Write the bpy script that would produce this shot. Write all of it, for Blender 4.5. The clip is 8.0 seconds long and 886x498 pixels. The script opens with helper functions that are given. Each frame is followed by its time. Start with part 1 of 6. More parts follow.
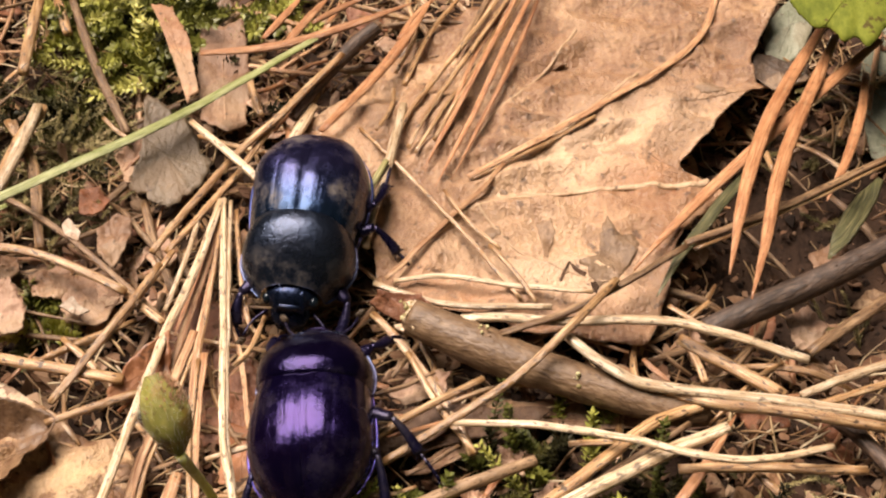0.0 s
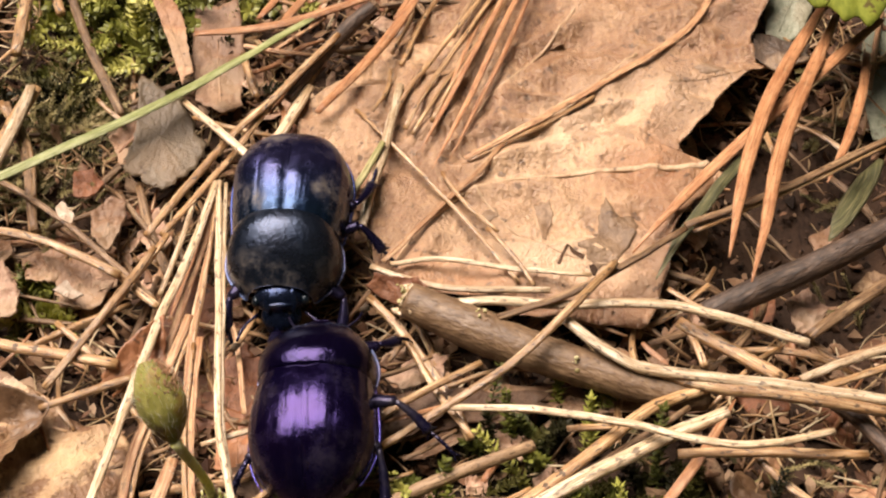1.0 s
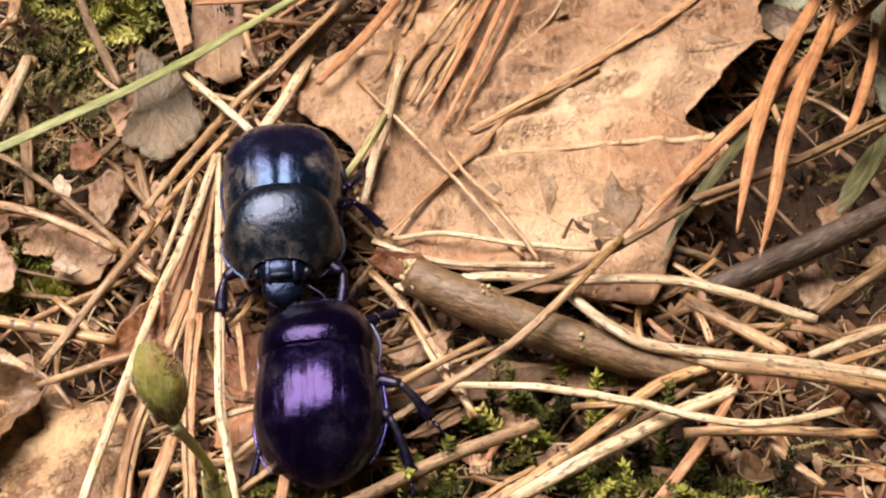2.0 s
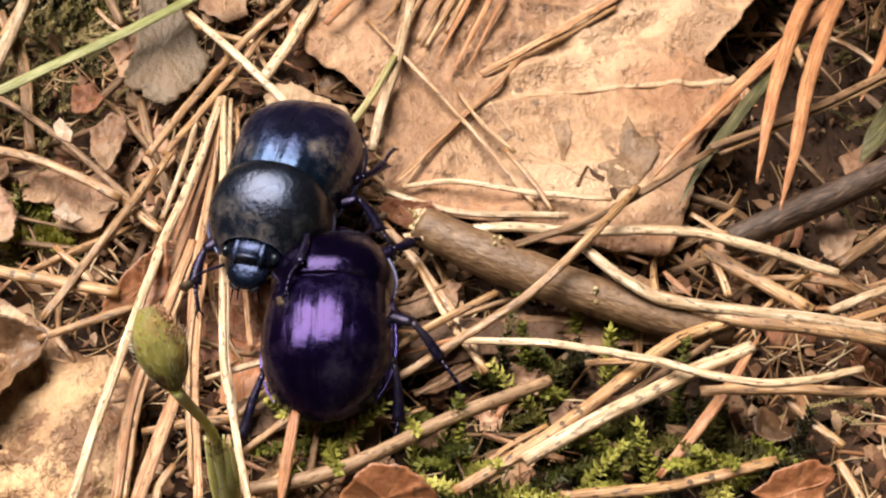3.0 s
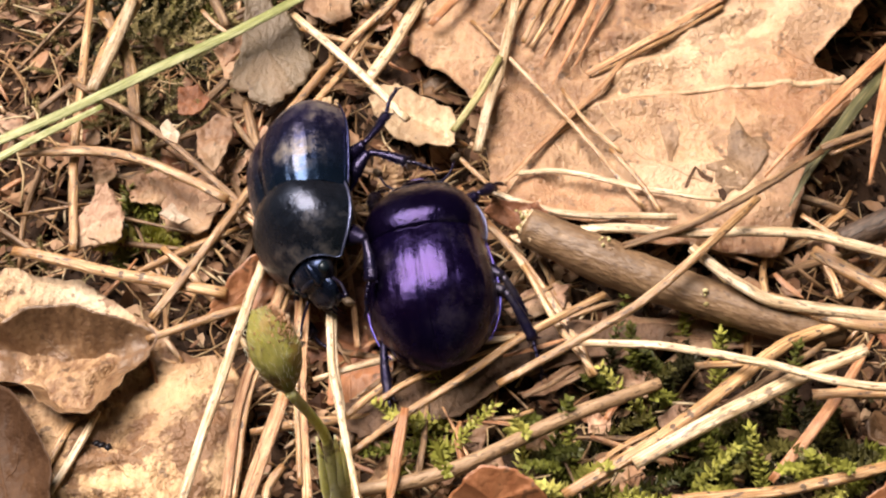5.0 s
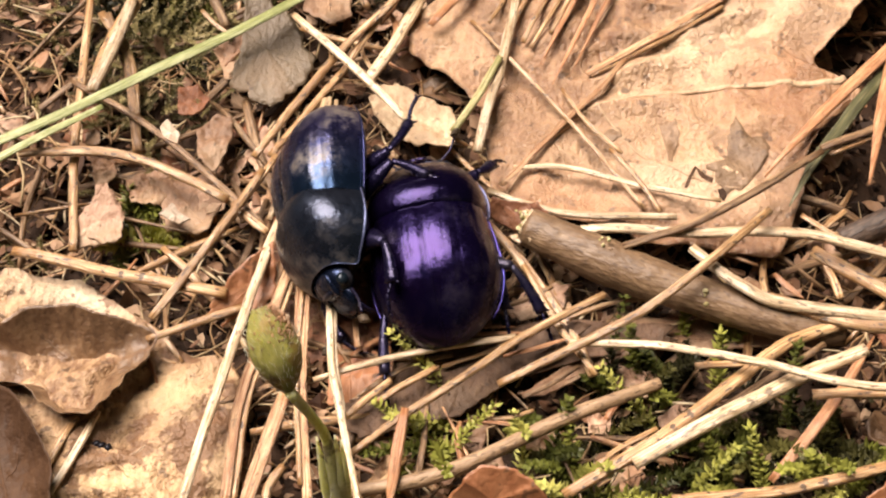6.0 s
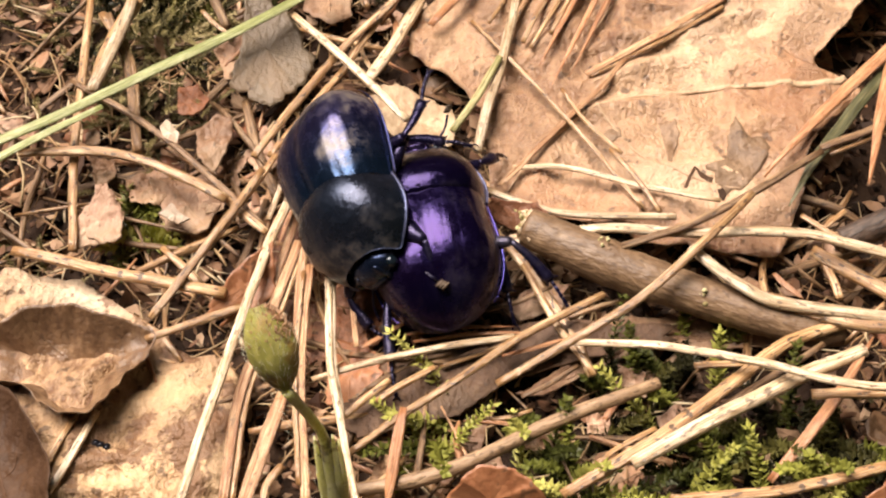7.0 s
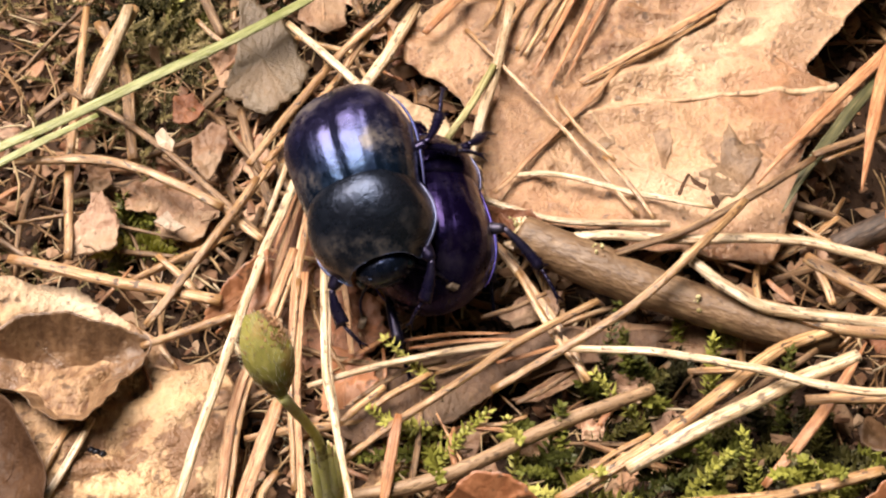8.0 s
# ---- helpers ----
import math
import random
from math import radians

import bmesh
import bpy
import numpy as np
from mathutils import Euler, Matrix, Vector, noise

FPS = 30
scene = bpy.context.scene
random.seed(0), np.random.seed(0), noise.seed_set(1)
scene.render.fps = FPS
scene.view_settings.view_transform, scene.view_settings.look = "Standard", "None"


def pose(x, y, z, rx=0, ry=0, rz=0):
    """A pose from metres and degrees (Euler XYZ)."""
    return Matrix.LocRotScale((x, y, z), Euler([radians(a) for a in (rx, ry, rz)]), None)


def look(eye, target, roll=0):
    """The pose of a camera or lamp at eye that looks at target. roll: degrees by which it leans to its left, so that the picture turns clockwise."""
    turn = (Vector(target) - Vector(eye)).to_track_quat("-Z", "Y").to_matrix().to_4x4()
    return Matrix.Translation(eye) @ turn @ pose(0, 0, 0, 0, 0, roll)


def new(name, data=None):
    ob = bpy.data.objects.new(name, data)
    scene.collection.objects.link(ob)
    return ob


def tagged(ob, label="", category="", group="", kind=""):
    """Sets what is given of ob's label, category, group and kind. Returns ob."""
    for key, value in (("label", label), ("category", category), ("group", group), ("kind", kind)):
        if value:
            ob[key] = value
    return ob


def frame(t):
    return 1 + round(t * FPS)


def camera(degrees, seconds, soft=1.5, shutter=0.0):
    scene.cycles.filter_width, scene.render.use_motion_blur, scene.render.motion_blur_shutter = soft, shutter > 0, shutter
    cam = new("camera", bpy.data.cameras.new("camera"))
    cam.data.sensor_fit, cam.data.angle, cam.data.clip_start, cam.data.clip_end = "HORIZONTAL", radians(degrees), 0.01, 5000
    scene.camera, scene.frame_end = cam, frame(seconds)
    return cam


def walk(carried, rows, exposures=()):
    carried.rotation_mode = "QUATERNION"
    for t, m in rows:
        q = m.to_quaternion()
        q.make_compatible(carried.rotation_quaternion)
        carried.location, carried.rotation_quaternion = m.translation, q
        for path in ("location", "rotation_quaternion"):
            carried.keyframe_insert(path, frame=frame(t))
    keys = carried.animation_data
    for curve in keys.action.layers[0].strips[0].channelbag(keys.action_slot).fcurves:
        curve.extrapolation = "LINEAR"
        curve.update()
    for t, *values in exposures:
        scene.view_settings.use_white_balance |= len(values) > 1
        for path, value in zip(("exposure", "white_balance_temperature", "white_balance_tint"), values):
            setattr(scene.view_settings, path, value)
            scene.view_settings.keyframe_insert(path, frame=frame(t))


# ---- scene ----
MM = 0.001
cam = camera(28.0, 8.0, soft=2.15, shutter=0.4)
# seconds, place in millimetres, turn in degrees
PATH = [
    (0, 0.00, -84.85, 101.12, 40.000, -0.000, 0.000),
    (0.5, 0.15, -84.27, 100.87, 39.512, 0.015, -0.098),
    (1, 0.05, -83.70, 100.62, 39.193, -0.003, -0.103),
    (2.5, -0.37, -79.62, 99.64, 36.422, -0.107, -0.075),
    (3, -0.00, -76.92, 99.34, 34.610, 0.195, 0.341),
    (3.5, -0.38, -75.74, 98.93, 33.874, 0.146, 0.427),
    (4, -0.40, -76.01, 98.89, 34.005, 0.661, 0.754),
    (4.5, -1.33, -76.87, 98.84, 34.694, 2.126, 1.775),
    (4.7, -1.87, -76.79, 98.75, 34.790, 2.253, 1.861),
    (6, -1.87, -76.79, 98.75, 34.790, 2.253, 1.861),
    (6.5, -2.05, -76.60, 98.95, 34.651, 2.166, 1.824),
    (7, -1.31, -76.96, 98.53, 34.920, 2.442, 2.015),
    (7.5, -1.31, -77.15, 98.67, 35.074, 2.396, 1.960),
    (8, -1.35, -77.44, 98.72, 35.281, 2.341, 1.809),
]
walk(cam, [(t, pose(x * MM, y * MM, z * MM, rx, ry, rz)) for t, x, y, z, rx, ry, rz in PATH],
     exposures=((0, 0.82, 6950, 21), (1.0, 0.83, 6850, 20), (3.0, 0.85, 6780, 19), (4.2, 0.94, 6780, 19.5), (5.5, 1.02, 6780, 19.5), (8.0, 1.02, 6780, 19.5)))

# ---- light: high sun softened by thin haze ----
SUN = Vector((-0.34, 0.26, 0.90)).normalized()
world = bpy.data.worlds.new("sky")
scene.world = world
world.use_nodes = True
wn = world.node_tree.nodes
sky = wn.new("ShaderNodeTexSky")
sky.sky_type = "NISHITA"
sky.sun_disc = False
sky.dust_density = 1.0
sky.ozone_density = 0.6
sky.sun_elevation = math.asin(SUN.z)
sky.sun_rotation = math.atan2(SUN.x, SUN.y)
wn["Background"].inputs["Strength"].default_value = 0.05
world.node_tree.links.new(sky.outputs[0], wn["Background"].inputs[0])
sun = new("sun", bpy.data.lights.new("sun", "SUN"))
sun.data.energy = 5.0
sun.data.angle = radians(42)
sun.data.color = (1.0, 0.93, 0.80)
sun.matrix_world = look(SUN * 2.0, (0, 0, 0))


# ---- materials ----
def material(name):
    m = bpy.data.materials.new(name)
    m.use_nodes = True
    n, l = m.node_tree.nodes, m.node_tree.links
    return m, n, l, n["Principled BSDF"]


def noise_node(n, l, vec, scale, detail=4.0, rough=0.6, stretch=None, turn=0.0):
    if stretch:
        mp = n.new("ShaderNodeMapping")
        mp.inputs["Scale"].default_value = stretch
        mp.inputs["Rotation"].default_value = (0, 0, turn)
        l.new(vec, mp.inputs["Vector"])
        vec = mp.outputs[0]
    t = n.new("ShaderNodeTexNoise")
    t.inputs["Scale"].default_value = scale
    t.inputs["Detail"].default_value = detail
    t.inputs["Roughness"].default_value = rough
    l.new(vec, t.inputs["Vector"])
    return t.outputs["Fac"]


def ramp(n, l, fac, stops):
    r = n.new("ShaderNodeValToRGB")
    e = r.color_ramp.elements
    while len(e) < len(stops):
        e.new(0.5)
    for k, (p, c) in zip(e, stops):
        k.position, k.color = p, (*c, 1)
    l.new(fac, r.inputs["Fac"])
    return r.outputs["Color"]


def mixed(n, l, fac, a, b, mode="MIX"):
    m = n.new("ShaderNodeMix")
    m.data_type, m.blend_type = "RGBA", mode
    for value, slot in ((fac, 0), (a, 6), (b, 7)):
        if isinstance(value, (int, float)):
            m.inputs[slot].default_value = value
        elif isinstance(value, tuple):
            m.inputs[slot].default_value = (*value, 1)
        else:
            l.new(value, m.inputs[slot])
    return m.outputs[2]


def bump(n, l, height, strength, distance, bsdf):
    b = n.new("ShaderNodeBump")
    b.inputs["Strength"].default_value = strength
    b.inputs["Distance"].default_value = distance
    l.new(height, b.inputs["Height"])
    l.new(b.outputs[0], bsdf.inputs["Normal"])


def stem_material(name, dark, mid, light, roughness=0.55, specks=0.5, gloss=0.5, streaky=1.0, spread=0.14):
    """Dry plant fibre: streaks along the stem, dark specks, a tint of its own for each stem."""
    m, n, l, b = material(name)
    uv = n.new("ShaderNodeUVMap").outputs[0]
    info = n.new("ShaderNodeObjectInfo")
    add = n.new("ShaderNodeVectorMath")
    add.operation = "ADD"
    l.new(uv, add.inputs[0])
    l.new(info.outputs["Random"], add.inputs[1])
    v = add.outputs[0]
    streak = noise_node(n, l, v, 1.0, 3, 0.6, (9.0 * streaky, 0.35 + 1.2 * (1 - streaky), 1))
    blot = noise_node(n, l, v, 1.0, 4, 0.6, (0.9, 0.5, 1))
    col = ramp(n, l, streak, [(0.5 - spread, dark), (0.5, mid), (0.5 + spread, light)])
    col = mixed(n, l, ramp(n, l, blot, [(0.38, (0, 0, 0)), (0.6, (1, 1, 1))]), mixed(n, l, 0.6, col, dark), col)
    tint = n.new("ShaderNodeHueSaturation")
    val = n.new("ShaderNodeMapRange")
    val.inputs["To Min"].default_value, val.inputs["To Max"].default_value = 0.80, 1.22
    l.new(info.outputs["Random"], val.inputs["Value"])
    l.new(val.outputs[0], tint.inputs["Value"])
    l.new(col, tint.inputs["Color"])
    speck = noise_node(n, l, v, 1.0, 2, 0.5, (3.6, 1.5, 1))
    col = mixed(n, l, ramp(n, l, speck, [(0.60, (0, 0, 0)), (0.635, (specks, specks, specks))]), tint.outputs[0], (0.05, 0.025, 0.012))
    l.new(col, b.inputs["Base Color"])
    b.inputs["Roughness"].default_value = roughness - 0.1
    b.inputs["Specular IOR Level"].default_value = gloss
    bump(n, l, streak, 0.8, 0.00016, b)
    return m


def leaf_material(name, dark, mid, light, blot=(0.3, 0.2, 0.12), amount=0.6, roughness=0.5, gloss=0.45, fine=1.0, relief=1.0, zones=()):
    """Dead leaf skin: broad tone patches, peeled blotches, pin specks, fine grain and fibre; bleached or browned zones,
    some of which paint in light and shade.
    """
    m, n, l, b = material(name)
    v = n.new("ShaderNodeTexCoord").outputs["Object"]
    broad = noise_node(n, l, v, 130, 5, 0.6)
    grain = noise_node(n, l, v, 2300 * fine, 4, 0.65)
    fibre = noise_node(n, l, v, 1100, 4, 0.6, (2.0, 0.7, 1.0), 0.75)
    wide = noise_node(n, l, v, 48, 4, 0.6)
    col = ramp(n, l, broad, [(0.38, dark), (0.5, mid), (0.60, light)])
    col = mixed(n, l, 0.4, col, ramp(n, l, grain, [(0.36, dark), (0.64, light)]))
    col = mixed(n, l, 0.32, col, ramp(n, l, fibre, [(0.4, dark), (0.6, light)]))
    col = mixed(n, l, ramp(n, l, wide, [(0.40, (0.75, 0.75, 0.75)), (0.56, (0, 0, 0))]), col, mixed(n, l, 0.55, col, dark))
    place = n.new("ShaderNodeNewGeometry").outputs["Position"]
    # soft-edged zones; some put light or shade into the skin colour
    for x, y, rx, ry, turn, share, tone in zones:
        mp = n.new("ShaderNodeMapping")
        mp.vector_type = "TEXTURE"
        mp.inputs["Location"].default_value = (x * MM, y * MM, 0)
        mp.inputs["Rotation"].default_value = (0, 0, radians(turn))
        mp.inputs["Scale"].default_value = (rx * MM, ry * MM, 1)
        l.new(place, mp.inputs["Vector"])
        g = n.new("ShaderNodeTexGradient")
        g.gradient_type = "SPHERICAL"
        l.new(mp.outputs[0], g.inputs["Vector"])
        mottle = mixed(n, l, 0.52, g.outputs["Fac"], noise_node(n, l, v, 210, 6, 0.65))
        col = mixed(n, l, ramp(n, l, mottle, [(0.32, (0, 0, 0)), (0.70, (share, share, share))]), col, mixed(n, l, 0.46, tone, col))
    patch = noise_node(n, l, v, 165, 7, 0.65)
    col = mixed(n, l, ramp(n, l, patch, [(0.545, (0, 0, 0)), (0.575, (amount, amount, amount))]), col, blot)
    speck = noise_node(n, l, v, 900, 3, 0.6)
    col = mixed(n, l, ramp(n, l, speck, [(0.615, (0, 0, 0)), (0.68, (0.75, 0.75, 0.75))]), col, (0.06, 0.03, 0.015))
    info = n.new("ShaderNodeObjectInfo")
    val = n.new("ShaderNodeMapRange")
    val.inputs["To Min"].default_value, val.inputs["To Max"].default_value = 0.8, 1.15
    l.new(info.outputs["Random"], val.inputs["Value"])
    tint = n.new("ShaderNodeHueSaturation")
    l.new(val.outputs[0], tint.inputs["Value"])
    l.new(col, tint.inputs["Color"])
    l.new(tint.outputs[0], b.inputs["Base Color"])
    b.inputs["Roughness"].default_value = roughness
    b.inputs["Specular IOR Level"].default_value = gloss
    wrinkle = noise_node(n, l, v, 420, 4, 0.55)
    both = mixed(n, l, 0.45, mixed(n, l, 0.5, grain, patch), mixed(n, l, 0.2, wrinkle, fibre))
    bump(n, l, both, 0.9, 0.0007 * relief, b)
    return m


def shell_material(name, base, roughness, dust, metal=0.85, streaks=True, shift=(0.7, 1.0, 1.2), front=None):
    """Beetle shell: dark metallic skin under a clear glossy coat, fine pits, dust and scuffs; front is its hue towards the head."""
    m, n, l, b = material(name)
    v = n.new("ShaderNodeTexCoord").outputs["Object"]
    pits = noise_node(n, l, v, 2600, 3, 0.6)
    long = noise_node(n, l, v, 900, 3, 0.6, (2.6, 0.14, 1.2))
    scuff = noise_node(n, l, v, 620, 6, 0.75)
    tone = noise_node(n, l, v, 160, 3, 0.5)
    where = noise_node(n, l, v, 210, 3, 0.5)
    other = tuple(c * k for c, k in zip(base, shift))
    col = mixed(n, l, ramp(n, l, tone, [(0.35, (0, 0, 0)), (0.65, (1, 1, 1))]), base, other)
    if front:
        apart = n.new("ShaderNodeSeparateXYZ")
        l.new(v, apart.inputs[0])
        along = n.new("ShaderNodeMapRange")
        along.inputs["From Min"].default_value, along.inputs["From Max"].default_value = -3.6 * MM, 0.6 * MM
        l.new(apart.outputs["Y"], along.inputs["Value"])
        col = mixed(n, l, along.outputs[0], col, front)
    soil = ramp(n, l, scuff, [(0.42, (0, 0, 0)), (0.60, (dust, dust, dust))])
    soil = mixed(n, l, 1.0, soil, ramp(n, l, where, [(0.45, (0.03, 0.03, 0.03)), (0.56, (1, 1, 1))]), "MULTIPLY")
    col = mixed(n, l, soil, col, (0.125, 0.105, 0.085))
    l.new(col, b.inputs["Base Color"])
    l.new(mixed(n, l, soil, (metal,) * 3, (0.0, 0.0, 0.0)), b.inputs["Metallic"])
    mottle = ramp(n, l, noise_node(n, l, v, 380, 5, 0.7), [(0.44, (roughness,) * 3), (0.62, (min(0.4, roughness * 2.6),) * 3)])
    r = mixed(n, l, soil, mottle, (0.5, 0.5, 0.5))
    l.new(r, b.inputs["Roughness"])
    b.inputs["Coat Weight"].default_value = 0.05
    b.inputs["Coat Roughness"].default_value = 0.12
    bump(n, l, mixed(n, l, 0.6 if streaks else 0.15, pits, long), 0.6, 0.0001, b)
    return m


STEM = {
    "needle": stem_material("needle_skin", (0.20, 0.075, 0.03), (0.39, 0.185, 0.085), (0.56, 0.345, 0.19), 0.42, 0.3, spread=0.26),
    "straw": stem_material("straw_skin", (0.19, 0.09, 0.032), (0.40, 0.224, 0.092), (0.70, 0.525, 0.31), 0.44, 0.9, 0.85, spread=0.2),
    "brownstraw": stem_material("brown_straw_skin", (0.09, 0.045, 0.02), (0.21, 0.12, 0.058), (0.36, 0.235, 0.125), 0.55, 0.8),
    "pale": stem_material("pale_straw_skin", (0.34, 0.215, 0.108), (0.57, 0.435, 0.272), (0.82, 0.70, 0.54), 0.44, 0.7, 0.85),
    "orange": stem_material("orange_straw_skin", (0.25, 0.11, 0.05), (0.46, 0.26, 0.13), (0.62, 0.44, 0.27), 0.5, 0.5),
    "blade": stem_material("grass_skin", (0.15, 0.17, 0.05), (0.28, 0.30, 0.12), (0.44, 0.44, 0.24), 0.4, 0.1, 0.5),
    "olive": stem_material("olive_skin", (0.16, 0.15, 0.05), (0.30, 0.27, 0.11), (0.48, 0.42, 0.22), 0.5, 0.3),
    "oliveblade": stem_material("olive_blade_skin", (0.045, 0.046, 0.018), (0.10, 0.097, 0.04), (0.21, 0.185, 0.09), 0.45, 0.2),
}
TWIG = {
    "pale": stem_material("pale_bark", (0.105, 0.06, 0.031), (0.195, 0.117, 0.061), (0.32, 0.215, 0.125), 0.62, 0.5, streaky=0.35, spread=0.3),
    "tan": stem_material("tan_bark", (0.17, 0.10, 0.052), (0.33, 0.21, 0.115), (0.50, 0.35, 0.21), 0.6, 0.6, streaky=0.6, spread=0.25),
    "dark": stem_material("dark_bark", (0.03, 0.017, 0.011), (0.075, 0.044, 0.028), (0.15, 0.095, 0.062), 0.7, 0.6, streaky=0.5),
}
LEAF = {
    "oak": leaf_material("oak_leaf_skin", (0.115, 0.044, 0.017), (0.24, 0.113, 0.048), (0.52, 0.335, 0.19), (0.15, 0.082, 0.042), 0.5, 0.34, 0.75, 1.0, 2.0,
                         # pale zones paint light on the slopes; the low brown one paints shade
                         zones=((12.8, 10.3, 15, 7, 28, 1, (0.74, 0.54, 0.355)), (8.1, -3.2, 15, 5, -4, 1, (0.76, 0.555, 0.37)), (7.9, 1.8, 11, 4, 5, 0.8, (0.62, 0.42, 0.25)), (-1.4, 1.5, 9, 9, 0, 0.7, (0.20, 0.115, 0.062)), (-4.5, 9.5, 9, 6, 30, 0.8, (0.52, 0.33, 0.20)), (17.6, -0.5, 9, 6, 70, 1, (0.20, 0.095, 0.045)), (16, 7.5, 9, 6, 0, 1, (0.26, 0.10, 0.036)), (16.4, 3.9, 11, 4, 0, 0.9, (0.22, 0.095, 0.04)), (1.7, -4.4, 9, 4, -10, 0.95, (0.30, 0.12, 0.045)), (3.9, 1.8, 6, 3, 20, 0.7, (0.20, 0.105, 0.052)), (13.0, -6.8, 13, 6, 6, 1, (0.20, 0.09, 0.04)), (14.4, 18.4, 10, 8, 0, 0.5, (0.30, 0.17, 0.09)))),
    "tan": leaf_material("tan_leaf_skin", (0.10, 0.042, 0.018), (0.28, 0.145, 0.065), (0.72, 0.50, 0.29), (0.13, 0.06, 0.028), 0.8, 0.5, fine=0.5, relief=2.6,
                         # first zone: bleached top edge with its glare painted in
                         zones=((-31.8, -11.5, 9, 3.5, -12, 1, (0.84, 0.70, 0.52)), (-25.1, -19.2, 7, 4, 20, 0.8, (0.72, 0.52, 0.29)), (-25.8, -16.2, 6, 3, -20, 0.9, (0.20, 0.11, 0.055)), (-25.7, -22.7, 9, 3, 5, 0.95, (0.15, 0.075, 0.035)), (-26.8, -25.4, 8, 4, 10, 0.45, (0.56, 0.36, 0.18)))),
    "curl": leaf_material("curled_leaf_skin", (0.07, 0.034, 0.016), (0.145, 0.077, 0.036), (0.28, 0.17, 0.09), (0.10, 0.045, 0.02), 0.5, 0.42, 0.6, 1.0, 0.9),
    # darker copy of the curl skin with the leaf's shade painted in
    "shaded_umber": leaf_material("shaded_umber_skin", (0.045, 0.02, 0.009), (0.065, 0.029, 0.012), (0.105, 0.052, 0.024), (0.06, 0.028, 0.013), 0.5, 0.6, 0.25, 1.0, 0.8),
    "grey": leaf_material("grey_leaf_skin", (0.088, 0.060, 0.034), (0.142, 0.101, 0.060), (0.215, 0.157, 0.098), (0.25, 0.16, 0.09), 0.4, 0.45),
    "brown": leaf_material("brown_leaf_skin", (0.14, 0.065, 0.032), (0.25, 0.135, 0.072), (0.40, 0.25, 0.15)),
    "red": leaf_material("red_leaf_skin", (0.12, 0.04, 0.018), (0.23, 0.085, 0.038), (0.36, 0.155, 0.075), (0.09, 0.035, 0.018), 0.4),
    "rust": leaf_material("rust_leaf_skin", (0.21, 0.075, 0.03), (0.33, 0.135, 0.058), (0.45, 0.215, 0.105), (0.2, 0.08, 0.035), 0.3, 0.45, 0.5, 1.0, 0.5),
    "pink": leaf_material("pinkish_leaf_skin", (0.26, 0.135, 0.08), (0.42, 0.25, 0.16), (0.60, 0.42, 0.29)),
    "chip": leaf_material("pale_chip_skin", (0.26, 0.19, 0.13), (0.40, 0.31, 0.23), (0.55, 0.46, 0.36), (0.3, 0.19, 0.12), 0.7),
    "bark": leaf_material("bark_flake_skin", (0.26, 0.12, 0.06), (0.42, 0.23, 0.12), (0.54, 0.33, 0.19)),
    "dark": leaf_material("cone_scale_skin", (0.03, 0.02, 0.015), (0.08, 0.05, 0.03), (0.16, 0.1, 0.06)),
    "cream": leaf_material("cream_leaf_skin", (0.28, 0.17, 0.09), (0.50, 0.35, 0.21), (0.68, 0.53, 0.35), (0.28, 0.16, 0.08), 0.6, relief=1.2),
    "brownbark": leaf_material("brown_bark_skin", (0.065, 0.03, 0.015), (0.135, 0.068, 0.034), (0.215, 0.13, 0.073), (0.07, 0.04, 0.022), 0.6, 0.6, relief=1.4),
    "greygreen": leaf_material("grey_green_leaf_skin", (0.09, 0.10, 0.06), (0.17, 0.18, 0.12), (0.27, 0.27, 0.20), (0.2, 0.14, 0.08), 0.3),
    "green": leaf_material("green_leaf_skin", (0.06, 0.08, 0.009), (0.115, 0.14, 0.016), (0.19, 0.21, 0.03), (0.10, 0.12, 0.02), 0.2, 0.75, 0.12, 1.0, 0.3),
}
PEEL = leaf_material("peeled_skin", (0.13, 0.073, 0.038), (0.235, 0.14, 0.078), (0.35, 0.232, 0.14), (0.16, 0.1, 0.06), 0.4)
VEIN = leaf_material("leaf_vein_skin", (0.38, 0.235, 0.13), (0.50, 0.335, 0.20), (0.62, 0.455, 0.30), (0.5, 0.35, 0.2), 0.2)
SOIL = leaf_material("soil_skin", (0.014, 0.0075, 0.005), (0.032, 0.017, 0.010), (0.068, 0.038, 0.023), (0.06, 0.032, 0.018), 0.4, 0.85, 0.2)


def island_material(name, stops, roughness=0.6, gloss=0.3):
    """Loose small bits: each joined bit takes a tone of its own."""
    m, n, l, b = material(name)
    rnd = n.new("ShaderNodeNewGeometry").outputs["Random Per Island"]
    v = n.new("ShaderNodeTexCoord").outputs["Object"]
    col = ramp(n, l, rnd, stops)
    grain = noise_node(n, l, v, 1400, 4, 0.65)
    col = mixed(n, l, 0.45, col, ramp(n, l, grain, [(0.3, (0.25, 0.25, 0.25)), (0.7, (1, 1, 1))]), "MULTIPLY")
    l.new(col, b.inputs["Base Color"])
    b.inputs["Roughness"].default_value = roughness
    b.inputs["Specular IOR Level"].default_value = gloss
    return m


CRUMB = island_material("crumbs", [(0.0, (0.018, 0.010, 0.006)), (0.5, (0.06, 0.03, 0.016)), (0.85, (0.16, 0.085, 0.045)), (1.0, (0.40, 0.26, 0.16))], 0.8)
FLAKE = island_material("leaf_flakes", [(0.0, (0.07, 0.03, 0.015)), (0.4, (0.17, 0.082, 0.042)), (0.8, (0.34, 0.20, 0.115)), (1.0, (0.58, 0.40, 0.26))], 0.65)
